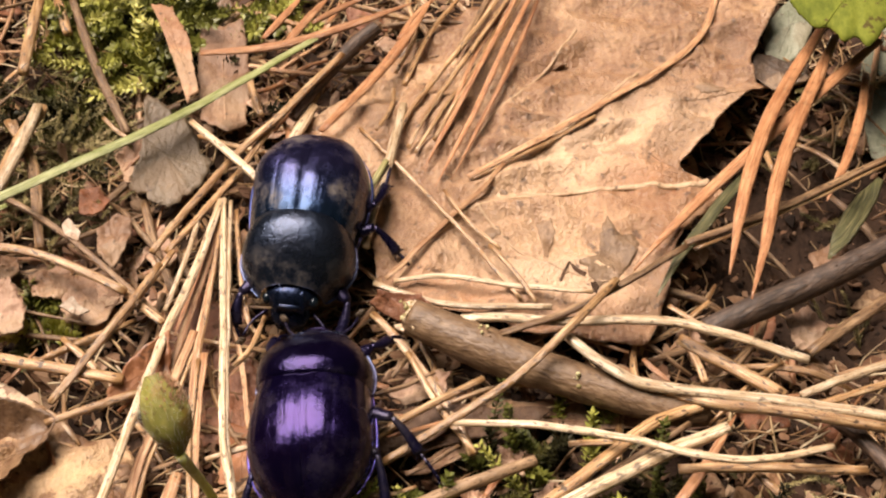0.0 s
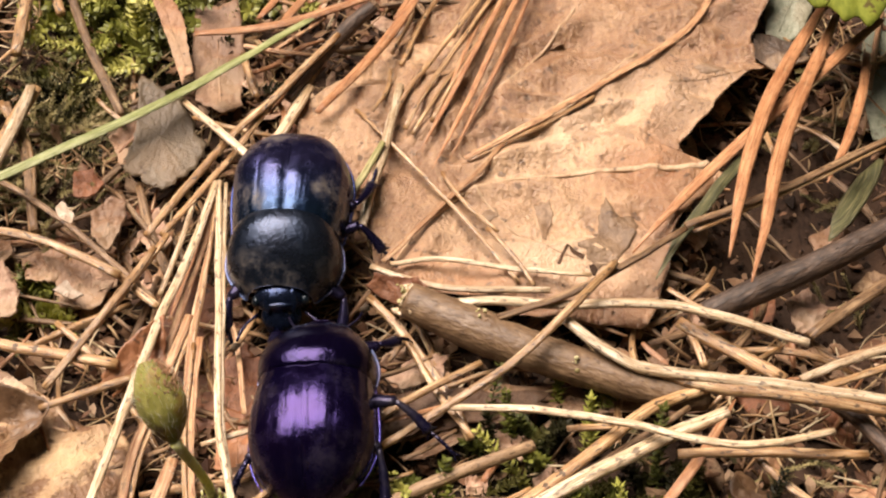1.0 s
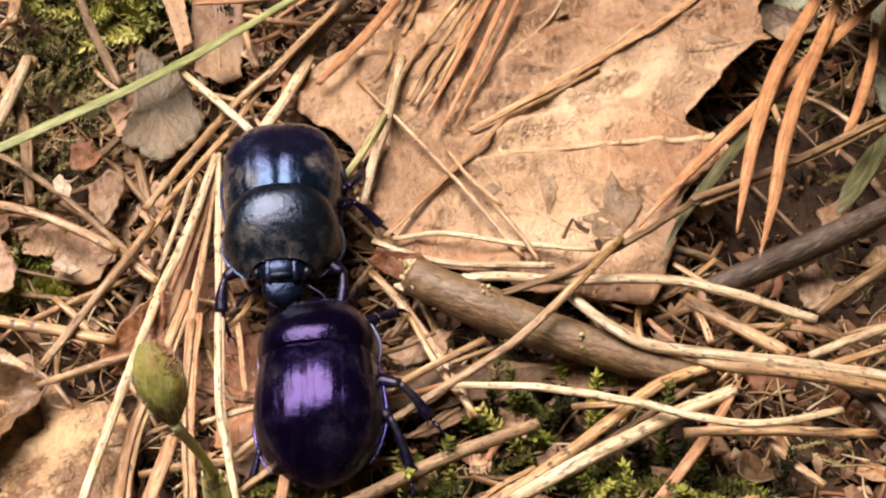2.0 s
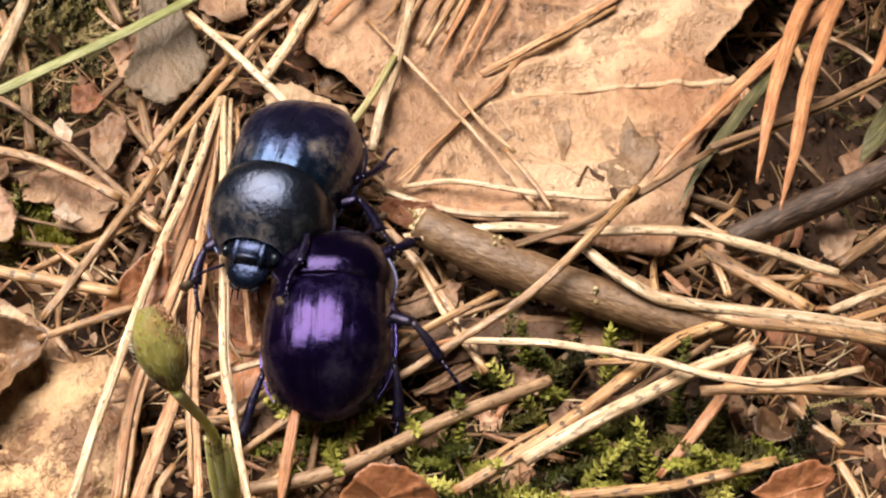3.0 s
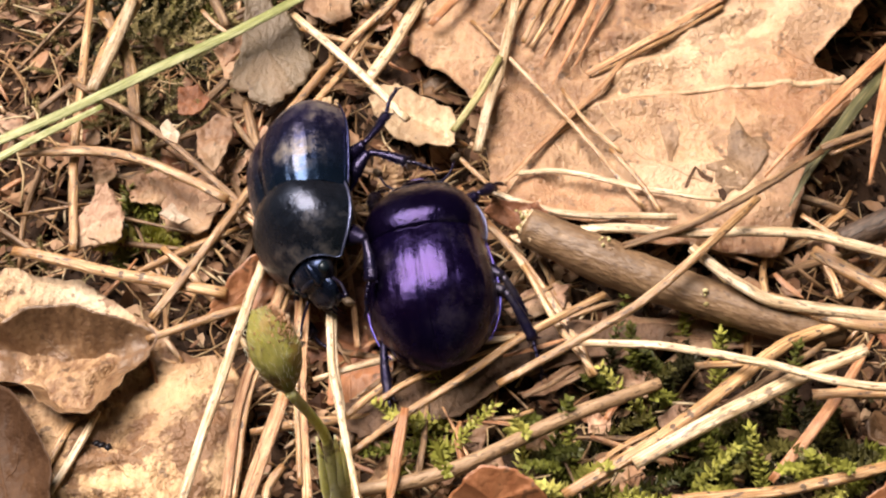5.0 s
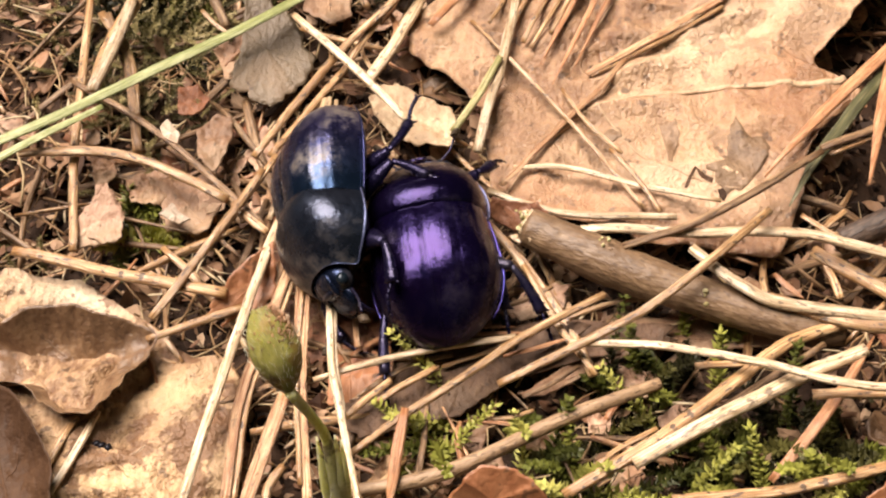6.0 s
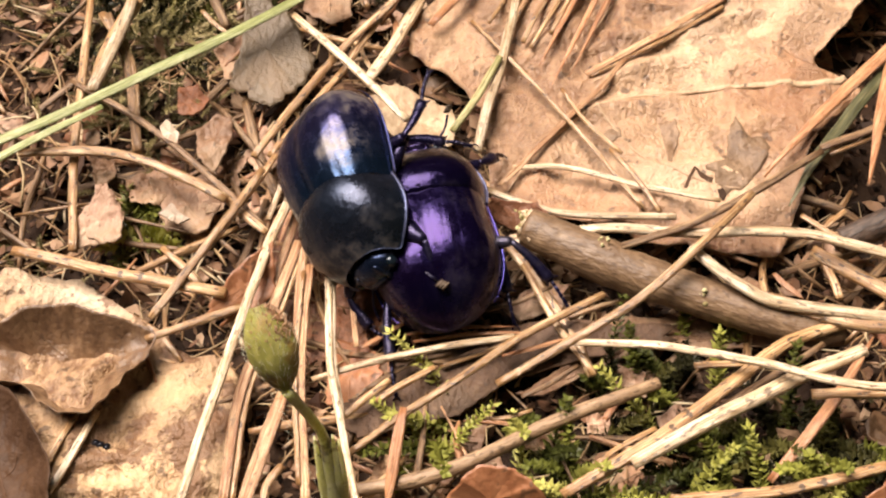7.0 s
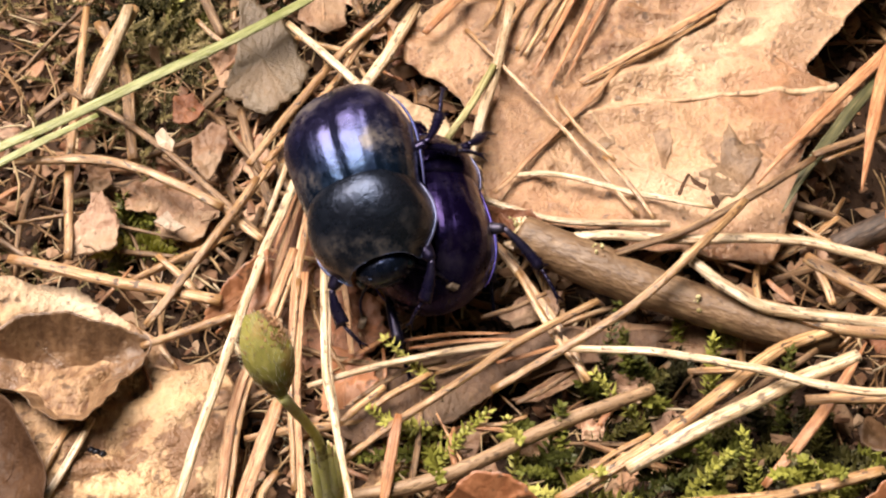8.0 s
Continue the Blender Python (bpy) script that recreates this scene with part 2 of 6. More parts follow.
FIBRE = island_material("fine_fibres", [(0.0, (0.14, 0.075, 0.035)), (0.4, (0.32, 0.18, 0.08)), (0.8, (0.48, 0.34, 0.18)), (1.0, (0.66, 0.54, 0.36))], 0.55)
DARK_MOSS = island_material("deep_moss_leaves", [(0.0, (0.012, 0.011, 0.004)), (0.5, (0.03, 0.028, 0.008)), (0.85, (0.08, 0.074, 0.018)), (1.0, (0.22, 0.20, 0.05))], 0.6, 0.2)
MOSS = island_material("moss_leaves", [(0.0, (0.07, 0.075, 0.015)), (0.4, (0.20, 0.21, 0.036)), (0.75, (0.39, 0.39, 0.08)), (1.0, (0.60, 0.57, 0.17))], 0.42, 0.5)
BROWN_MOSS = island_material("old_moss_leaves", [(0.0, (0.07, 0.058, 0.02)), (0.4, (0.18, 0.15, 0.055)), (0.8, (0.34, 0.28, 0.12)), (1.0, (0.52, 0.42, 0.22))], 0.6)
FROND = island_material("frond_leaves", [(0.0, (0.04, 0.046, 0.009)), (0.4, (0.13, 0.142, 0.024)), (0.7, (0.28, 0.285, 0.05)), (1.0, (0.50, 0.48, 0.13))], 0.5, 0.25)
LICHEN = island_material("lichen_crust", [(0.0, (0.22, 0.17, 0.07)), (0.5, (0.46, 0.41, 0.19)), (1.0, (0.66, 0.60, 0.34))], 0.8)
BUD = leaf_material("bud_skin", (0.15, 0.145, 0.026), (0.255, 0.24, 0.052), (0.39, 0.355, 0.115), (0.24, 0.13, 0.03), 0.6, 0.6, 0.3, 1.6, 0.2)
BUD_STEM = leaf_material("bud_stem_skin", (0.42, 0.42, 0.17), (0.58, 0.57, 0.27), (0.70, 0.68, 0.40), (0.45, 0.38, 0.18), 0.3, fine=1.6, relief=0.25)
for soft_skin in (BUD, BUD_STEM):
    skin = soft_skin.node_tree.nodes["Principled BSDF"]
    skin.inputs["Subsurface Weight"].default_value = 0.7
    skin.inputs["Subsurface Radius"].default_value = (1.0, 1.0, 0.35)
    skin.inputs["Subsurface Scale"].default_value = 0.0012
HAIR = leaf_material("pale_hair", (0.5, 0.5, 0.36), (0.62, 0.6, 0.46), (0.7, 0.7, 0.55))
BLUE_SHELL = shell_material("blue_shell", (0.029, 0.026, 0.075), 0.17, 0.85, 0.85, True, (0.8, 0.9, 1.1), (0.013, 0.029, 0.064))
BLUE_PRONOTUM = shell_material("blue_black_shell", (0.027, 0.031, 0.047), 0.25, 0.6, 0.85, False)
BLUE_HEAD = shell_material("blue_head_shell", (0.014, 0.022, 0.05), 0.24, 0.5, 0.85, False)
VIOLET_SHELL = shell_material("violet_shell", (0.0125, 0.0054, 0.036), 0.15, 0.16)
VIOLET_PRONOTUM = shell_material("violet_black_shell", (0.0115, 0.0054, 0.030), 0.12, 0.3, 0.85, False)
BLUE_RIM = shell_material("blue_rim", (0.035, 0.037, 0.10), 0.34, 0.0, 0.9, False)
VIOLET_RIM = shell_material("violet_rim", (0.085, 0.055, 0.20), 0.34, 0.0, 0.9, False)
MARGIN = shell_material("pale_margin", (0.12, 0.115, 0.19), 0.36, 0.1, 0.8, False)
LEG_SHELL = shell_material("leg_shell", (0.0115, 0.008, 0.031), 0.26, 0.25, 0.7, False)
UNDER = shell_material("underside_shell", (0.004, 0.0035, 0.008), 0.4, 0.2, 0.5, False)
EYE = shell_material("eye_shell", (0.008, 0.014, 0.02), 0.15, 0.0, 0.5, False)
CLUB = leaf_material("antenna_club_skin", (0.05, 0.033, 0.02), (0.09, 0.062, 0.038), (0.15, 0.105, 0.068))


# ---- building tools (all lengths in millimetres) ----
def mesh_of(name, verts, faces, mat, smooth=True, uvs=None):
    me = bpy.data.meshes.new(name)
    me.from_pydata([tuple(float(c) * MM for c in v) for v in verts], [], faces)
    if uvs is not None:
        layer = me.uv_layers.new(name="UVMap")
        ids = np.empty(len(me.loops), dtype=np.int32)
        me.loops.foreach_get("vertex_index", ids)
        layer.data.foreach_set("uv", np.asarray(uvs, dtype=np.float32)[ids].ravel())
    me.polygons.foreach_set("use_smooth", [smooth] * len(me.polygons))
    me.materials.append(mat)
    me.update()
    return me


def part(name, me, parent, label=""):
    ob = new(name, me)
    ob.parent = parent
    return tagged(ob, label)


def spline(points, steps):
    """A smooth line through the points: steps pieces in all."""
    p = np.array(points, dtype=float)
    if len(p) == 2:
        p = np.array([p[0], (p[0] + p[1]) / 2, p[1]])
    e = np.vstack([2 * p[0] - p[1], p, 2 * p[-1] - p[-2]])
    d = np.concatenate([[0], np.cumsum(np.linalg.norm(np.diff(p, axis=0), axis=1))])
    out = []
    for s in np.linspace(0, d[-1], steps + 1):
        i = min(int(np.searchsorted(d, s, side="right")) - 1, len(p) - 2)
        t = (s - d[i]) / max(d[i + 1] - d[i], 1e-9)
        a, b, c, g = e[i:i + 4]
        out.append(0.5 * (2 * b + (c - a) * t + (2 * a - 5 * b + 4 * c - g) * t * t + (3 * b - a - 3 * c + g) * t ** 3))
    return np.array(out), d[-1]


def tube(points, radii, sides=8, flat=1.0, steps=16, rough=0.0, seed=0, groove=0.0):
    """Closed tube along a smooth line; flat squeezes it towards the ground. Returns verts, faces, uvs (millimetres round and along)."""
    line, length = spline(points, steps)
    rnd = np.random.RandomState(seed)
    tan = np.gradient(line, axis=0)
    tan /= np.linalg.norm(tan, axis=1)[:, None] + 1e-12
    verts, uvs, faces = [], [], []
    n = len(line)
    for i in range(n):
        s = i / (n - 1)
        r = np.interp(s, np.linspace(0, 1, len(radii)), radii)
        up = np.array([0, 0, 1.0]) if abs(tan[i][2]) < 0.9 else np.array([0, 1.0, 0])
        side = np.cross(tan[i], up)
        side /= np.linalg.norm(side)
        top = np.cross(side, tan[i])
        for k in range(sides):
            a = 2 * math.pi * k / sides
            q = r * (1 + rough * rnd.uniform(-1, 1)) * (1 - groove * max(0.0, math.cos(2 * a + math.pi)) )
            verts.append(line[i] + side * math.cos(a) * q + top * math.sin(a) * q * flat)
            uvs.append((abs(2 * k / sides - 1) * r * 3.0, s * length))
        if i:
            for k in range(sides):
                a, b = (i - 1) * sides + k, (i - 1) * sides + (k + 1) % sides
                faces.append((a, b, b + sides, a + sides))
    faces.append(tuple(range(sides - 1, -1, -1)))
    faces.append(tuple(range((n - 1) * sides, n * sides)))
    return verts, faces, uvs


def joined(pieces):
    verts, faces, uvs = [], [], []
    for v, f, u in pieces:
        o = len(verts)
        verts.extend(v)
        uvs.extend(u)
        faces.extend(tuple(i + o for i in q) for q in f)
    return verts, faces, uvs


def blob(centre, size, nu=14, nv=20, power=1.0, tilt=0.0):
    verts, faces = [], []
    for i in range(nu + 1):
        a = math.pi * i / nu
        for j in range(nv):
            b = 2 * math.pi * j / nv
            x, y, z = math.sin(a) ** power * math.cos(b), math.sin(a) ** power * math.sin(b), math.cos(a)
            y, z = y * size[1], z * size[2]
            verts.append((centre[0] + x * size[0], centre[1] + y * math.cos(tilt) - z * math.sin(tilt), centre[2] + y * math.sin(tilt) + z * math.cos(tilt)))
    for i in range(nu):
        for j in range(nv):
            p, q = i * nv + j, i * nv + (j + 1) % nv
            faces.append((p, p + nv, q + nv, q))
    return verts, faces, [(0, 0)] * len(verts)


COUNT = [0]
RESTS = []
MOVED = {}
STEM_WORDS = {
    "needle": ("pine_needle", "fallen orange-brown pine needle lying on the litter", "pine needle", "fallen pine needles"),
    "straw": ("straw", "dry straw-coloured grass stem with dark specks on the litter", "grass stem", "dry grass stems"),
    "brownstraw": ("straw", "weathered brown dry grass stem lying on the litter", "grass stem", "dry grass stems"),
    "pale": ("straw", "bleached pale dry grass stem lying over the litter", "grass stem", "dry grass stems"),
    "orange": ("dry_grass", "flat orange-tan dry grass blade under the pale stems", "grass blade", "dry grass blades"),
    "blade": ("grass", "long light green grass blade arching over the moss", "grass blade", "green grass blades"),
    "olive": ("grass", "short olive-tan withering grass stem", "grass stem", "olive grass stems"),
    "oliveblade": ("grass", "narrow dull olive grass blade beside the oak leaf", "grass blade", "olive grass blades"),
}


def stem(kind, points, width, key=""):
    """One needle, stem or blade through the points."""
    COUNT[0] += 1
    c = COUNT[0]
    name, label, category, group = STEM_WORDS[kind]
    r = width / 2
    flat = {"needle": 0.55, "orange": 0.3, "blade": 0.35, "oliveblade": 0.22}.get(kind, 0.8)
    ends = {"needle": (0.6, 0.95, 1, 1, 0.8, 0.12), "blade": (0.9, 1, 1, 0.9, 0.7), "oliveblade": (0.3, 0.9, 1, 0.9, 0.1)}.get(kind, (0.82, 1, 0.97, 1, 0.9))
    rnd = np.random.RandomState(c)
    pts = np.array(points, dtype=float)
    length = np.linalg.norm(np.diff(pts, axis=0), axis=1).sum()
    steps = int(min(40, max(10, length * 1.3)))
    line, _ = spline(pts, steps)
    wob = np.array([[noise.noise(Vector((s * 0.35, c * 7.1, k * 3.3))) for k in range(3)] for s in range(steps + 1)])
    line += wob * np.array([0.07, 0.07, 0.05]) * min(1.0, length / 14) * (0.4 if kind == "needle" else 1.0)
    lift = np.zeros(steps + 1)
    for under in RESTS:
        for i, p in enumerate(line):
            hit, place, _, _ = under.ray_cast(Vector((p[0], p[1], 40.0)) * MM - under.location, (0, 0, -1))
            if hit:
                need = (place.z + under.location.z) / MM + r * flat * 0.9 - p[2]
                if -9 < need < 1.6:
                    lift[i] = max(lift[i], need)
    if lift.max() > 0:
        s = np.linspace(-1, 1, steps + 1)
        smooth = np.polyval(np.polyfit(s, lift, 2), s)
        line[:, 2] += np.clip(smooth + 0.8 * max(0.0, (lift - smooth).max()), 0, None)
    v, f, u = tube(line, [r * e for e in ends], 10, flat, steps, 0.05, c, 0.12 if kind != "needle" else 0.3)
    base = line[0]
    ob = new(name, mesh_of(name, np.array(v) - base, f, STEM[kind], True, u))
    ob.location = Vector(base) * MM
    if key:
        MOVED[key] = ob
    return tagged(ob, label, category, group)


def twig(points, d0, d1, kind):
    """A knotty twig with broken ends."""
    COUNT[0] += 1
    pts = np.array(points, dtype=float)
    line, length = spline(pts, 44)
    root = new("twig")
    root.location = Vector(line[0]) * MM
    line -= line[0]
    radii = [d0 / 2 * 0.86, d0 / 2 * 1.04, (d0 + d1) / 4, d1 / 2 * 1.05, d1 / 2 * 0.9]
    v, f, u = tube(line, radii, 18, 0.95, 60, 0.035, COUNT[0])
    part("bark", mesh_of("bark", v, f, TWIG[kind], True, u), root)
    rnd = np.random.RandomState(COUNT[0])
    for k in range(3):
        i = rnd.randint(8, 36)
        c = line[i]
        a = rnd.uniform(0.3, 2.6)
        out = np.array([math.cos(a) * 0.6, math.cos(a) * 0.3, math.sin(a)]) * d0 * 0.5
        v, f, u = tube([c + out * 0.7, c + out * 0.94, c + out * 1.04], [d0 * 0.17, d0 * 0.10, d0 * 0.03], 9, 0.7, 5, 0.2, k)
        part("knot", mesh_of("knot", v, f, TWIG[kind], True, u), root)
    end = np.array(line[0])
    d = (line[0] - line[1]) / np.linalg.norm(line[0] - line[1])
    v, f, u = tube([end - d * 0.1, end + d * 0.25, end + d * 0.45], [d0 * 0.42, d0 * 0.38, d0 * 0.2], 12, 0.95, 4, 0.2, 9)
    part("broken_end", mesh_of("broken_end", v, f, STEM["pale" if kind == "pale" else "brownstraw"], False, u), root, "splintered paler broken end")
    for k in range(6):
        a = k * 1.05
        side = np.cross(d, (0, 0, 1.0))
        side /= np.linalg.norm(side)
        out = (side * math.cos(a) + np.cross(side, d) * math.sin(a)) * d0 * rnd.uniform(0.15, 0.36)
        reach = d0 * rnd.uniform(0.02, 0.25)
        v, f, u = tube([end + out, end + out * 1.1 + d * (0.2 + reach * 0.6), end + out * rnd.uniform(0.8, 1.3) + d * (0.3 + reach)], [d0 * 0.13, d0 * 0.09, d0 * 0.03], 6, 0.6, 4, 0.25, k)
        part("splinter", mesh_of("splinter", v, f, STEM["pale" if kind == "pale" else "brownstraw"], False, u), root)
    if d0 > 3:
        for spot, count in ((end + d * 0.25 + (0, 0, 0.6), 34), (line[11] + (0.1, 0.5, d0 * 0.42), 12), (line[25] + (0.0, -0.4, d0 * 0.36), 8)):
            crust = []
            for _ in range(count):
                c = spot + rnd.normal(0, 1, 3) * (0.38, 0.38, 0.28)
                crust.append(blob(c, rnd.uniform(0.08, 0.24, 3), 6, 8))
            v, f, u = joined(crust)
            part("lichen", mesh_of("lichen", v, f, LICHEN), root, "pale yellow-green lichen crust")
    words = "thick greyish-tan dead twig with a splintered end" if kind == "pale" else "dark grey-brown dead twig lying in the litter"
    return tagged(root, words, "twig", "dead twigs")


LEAF_WORDS = {
    "oak": ("oak_leaf", "large dry light-brown oak leaf with lobed edge and blotches", "leaf"),
    "tan": ("dead_leaf", "large bleached tan dead leaf lying flat on soil", "leaf"),
    "curl": ("curled_leaf", "curled dull brown dead leaf lying on a tan leaf", "leaf"),
    "shaded_umber": ("curled_leaf", "curled brown dead leaf, shade painted in, with an upturned edge", "leaf"),
    "grey": ("leaf_fragment", "grey weathered dead leaf fragment beside the moss", "leaf fragment"),
    "brown": ("leaf_fragment", "brown crumpled dead leaf fragment in the litter", "leaf fragment"),
    "rust": ("leaf_fragment", "smooth orange-brown arched leaf fragment among the stems", "leaf fragment"),
    "red": ("leaf_fragment", "reddish-brown smooth dead leaf fragment among the stems", "leaf fragment"),
    "pink": ("leaf_fragment", "pinkish-tan small dead leaf fragment on the soil", "leaf fragment"),
    "chip": ("leaf_chip", "small whitish chip of dead leaf on the soil", "leaf fragment"),
    "bark": ("bark_flake", "orange-brown bark flake standing in the moss", "bark"),
    "dark": ("cone_scale", "dark brown ridged cone scale beneath the oak leaf", "cone scale"),
    "cream": ("leaf_fragment", "pale cream dead leaf fragment lying in the litter", "leaf fragment"),
    "brownbark": ("bark_strip", "flat dull brown strip of old bark under stems", "bark"),
    "greygreen": ("leaf", "dull grey-green leaf low in the litter", "leaf"),
    "green": ("leaf", "fresh bright green toothed leaf above the litter", "leaf"),
}


def leaf(kind, outline, bow=0.5, crumple=0.3, rings=9, around=64):
    """A thin leaf from a few outline points: ragged edge, arched and crumpled, 0.2 mm thick."""
    COUNT[0] += 1
    c = COUNT[0]
    name, label, category = LEAF_WORDS[kind]
    pts = np.array(outline, dtype=float)
    closed = np.vstack([pts, pts[:2]])
    soft = kind in ("oak", "tan", "green", "curl", "shaded_umber", "greygreen")
    if soft:
        line, _ = spline(np.vstack([pts[-1:], closed]), around * 4)
    # one lap between the first point and its return
    d = np.concatenate([[0], np.cumsum(np.linalg.norm(np.diff(np.vstack([pts[-1:], closed]), axis=0), axis=1))])
    lo, hi = d[1] / d[-1], d[-2] / d[-1]
    if soft:
        s = np.linspace(0, 1, len(line))
    else:
        line, s = np.vstack([pts[-1:], closed]), d / d[-1]
    rim = np.stack([np.interp(np.linspace(lo, hi, around, endpoint=False), s, line[:, k]) for k in range(3)], 1)
    mid = np.array([rim[:, 0].mean(), rim[:, 1].mean(), rim[:, 2].mean()])
    size = np.linalg.norm(rim - mid, axis=1).mean()
    for i in range(around):
        a = noise.noise(Vector((rim[i][0] * 0.9, rim[i][1] * 0.9, c * 3.7))) * 0.06 + noise.noise(Vector((rim[i][0] * 2.7, rim[i][1] * 2.7, c))) * 0.02
        a += 0.0 if soft else noise.noise(Vector((rim[i][0] * 1.9, rim[i][1] * 1.9, c * 1.7))) * 0.16
        rim[i][:2] += (rim[i][:2] - mid[:2]) * a * min(1.0, 6 / size)
    turn = c * 2.399
    top = [mid + np.array([0, 0, bow if soft else -0.25 * bow])]
    for r in range(1, rings + 1):
        q = (r / rings) ** 0.85
        for i in range(around):
            p = mid + (rim[i] - mid) * q
            if soft:
                p = p + np.array([0, 0, bow * (1 - q * q) - (rim[i][2] - mid[2]) * (q - q ** 2.2)])
            else:
                # rolled about one line, as a drying fragment does
                s = ((p[0] - mid[0]) * math.cos(turn) + (p[1] - mid[1]) * math.sin(turn)) / size
                p = p + np.array([0, 0, bow * (0.7 * s * s - 0.25)])
            top.append(p)
    top = np.array(top)
    for p in top:
        v = Vector((p[0] / size * 1.7, p[1] / size * 1.7, c * 5.3))
        p[2] += crumple * (noise.noise(v) + 0.5 * noise.noise(v * 2.6) + 0.22 * noise.noise(v * 6.5))
        w = Vector((p[0] * 0.5, p[1] * 0.5, c * 2.2))
        p[2] += 0.22 * min(1, crumple * 3) * noise.noise(w)
        if kind in ("oak", "tan"):
            # shallow folds that run with the veins
            f = Vector((p[0] * 0.20 + p[1] * 0.10, p[1] * 0.42 - p[0] * 0.12, c))
            p[2] += 1.15 * crumple * (0.35 - abs(noise.noise(f * 0.8)) * 1.6)
    base = np.array([mid[0], mid[1], mid[2]])
    top -= base
    low = top - np.array([0, 0, 0.14])
    n = len(top)
    faces = []
    for i in range(around):
        j = (i + 1) % around
        faces.append((0, 1 + i, 1 + j))
        faces.append((n, n + 1 + j, n + 1 + i))
        for r in range(rings - 1):
            a, b = 1 + r * around + i, 1 + r * around + j
            faces.append((a, a + around, b + around, b))
            faces.append((n + a, n + b, n + b + around, n + a + around))
        a, b = 1 + (rings - 1) * around + i, 1 + (rings - 1) * around + j
        faces.append((a, n + a, n + b, b))
    ob = new(name, mesh_of(name, np.vstack([top, low]), faces, LEAF[kind]))
    ob.location = Vector(base) * MM
    if kind in ("oak", "tan"):
        RESTS.append(ob)
    if kind in ("tan", "green", "curl", "shaded_umber", "greygreen") or size > 2.0 and kind not in ("oak", "grey", "cream", "brownbark"):
        # a midrib along the longer way, with two side veins
        flat = rim[:, :2] - mid[:2]
        w, axes = np.linalg.eigh(flat.T @ flat)
        d, e = axes[:, 1] * math.sqrt(w[1] / around) * 1.25, axes[:, 0] * math.sqrt(w[0] / around) * 0.9
        veins = [(-d, d * 0.05 + e * 0.1, d)] + ([(-d * 0.4, e * 0.5, e + d * 0.4), (-d * 0.2, -e * 0.5, -e + d * 0.5)] if size > 3 else [])
        for k, q in enumerate(veins):
            vein_on(ob, [mid[:2] + p for p in q], (0.26 if k == 0 else 0.16) * min(1.3, 0.4 + size / 8), LEAF[kind])
    return tagged(ob, label, category)


def vein_on(ob, ends, width, mat):
    """A vein laid along the upper face of a leaf."""
    line, _ = spline([(p[0], p[1], 0) for p in ends], 64)
    pts = []
    for p in line:
        hit, place, _, _ = ob.ray_cast(Vector((p[0], p[1], 40.0)) * MM - ob.location, (0, 0, -1))
        if hit:
            pts.append(np.array(place) / MM - (0, 0, 0.18 * width))
    if len(pts) > 5:
        # a vein is stiffer than the skin: its height runs smoothly, just clear of the folds
        high = np.array([q[2] for q in pts])
        wide = np.pad(high, 9, mode="edge")
        even = np.convolve(np.maximum(wide, np.convolve(np.pad(wide, 1, mode="edge"), np.ones(3) / 3, "valid")), np.ones(19) / 19, "valid")
        for q, z, h in zip(pts, even, high):
            q[2] = max(z, h) + 0.06 if width > 0.45 else 0.5 * (max(z, h) + h)
        v, f, u = tube(pts, [width * 0.5, width * 0.42, width * 0.3, width * 0.15], 8, 0.8, 64, 0.05, 3)
        part("vein", mesh_of("vein", v, f, mat, True, u), ob)


def patch_on(ob, outline, mat, name, label):
    """A thin ragged film lying on the upper face of a leaf."""
    COUNT[0] += 1
    pts = np.array(outline, dtype=float)[:, :2]
    n, rings = 48, 6
    t = np.linspace(0, len(pts), n, endpoint=False)
    rim = np.stack([np.interp(t, range(len(pts) + 1), np.append(pts[:, e], pts[0, e])) for e in (0, 1)], 1)
    mid = rim.mean(axis=0)
    for i in range(n):
        rim[i] += (rim[i] - mid) * 0.22 * noise.noise(Vector((rim[i][0] * 2.6, rim[i][1] * 2.6, COUNT[0])))
    flat = [mid] + [mid + (p - mid) * r / rings for r in range(1, rings + 1) for p in rim]
    top = []
    for p in flat:
        hit, place, _, _ = ob.ray_cast(Vector((p[0], p[1], 40.0)) * MM - ob.location, (0, 0, -1))
        top.append(np.array(place) / MM + (0, 0, 0.05) if hit else None)
    if any(p is None for p in top):
        return
    faces = []
    m = len(top)
    for i in range(n):
        j = (i + 1) % n
        faces.append((0, 1 + i, 1 + j))
        for r in range(rings - 1):
            a, e = 1 + r * n + i, 1 + r * n + j
            faces.append((a, a + n, e + n, e))
        a, e = 1 + (rings - 1) * n + i, 1 + (rings - 1) * n + j
        faces.append((a, m + i, m + j, e))
    skirt = [p - np.array([0, 0, 0.12]) for p in top[-n:]]
    part(name, mesh_of(name, top + skirt, faces, mat), ob, label)


# ---- the ground ----
def ground_height(x, y):
    v = Vector((x * 0.06, y * 0.06, 0.4))
    # the last term sinks a pit added to darken one shaded spot
    return -3.4 + 1.3 * noise.noise(v) + 0.7 * noise.noise(v * 3.1) + 0.3 * noise.noise(v * 9.0) - 4.5 * math.exp(-((x - 28.5) / 8) ** 2 - ((y - 3.5) / 10) ** 2)


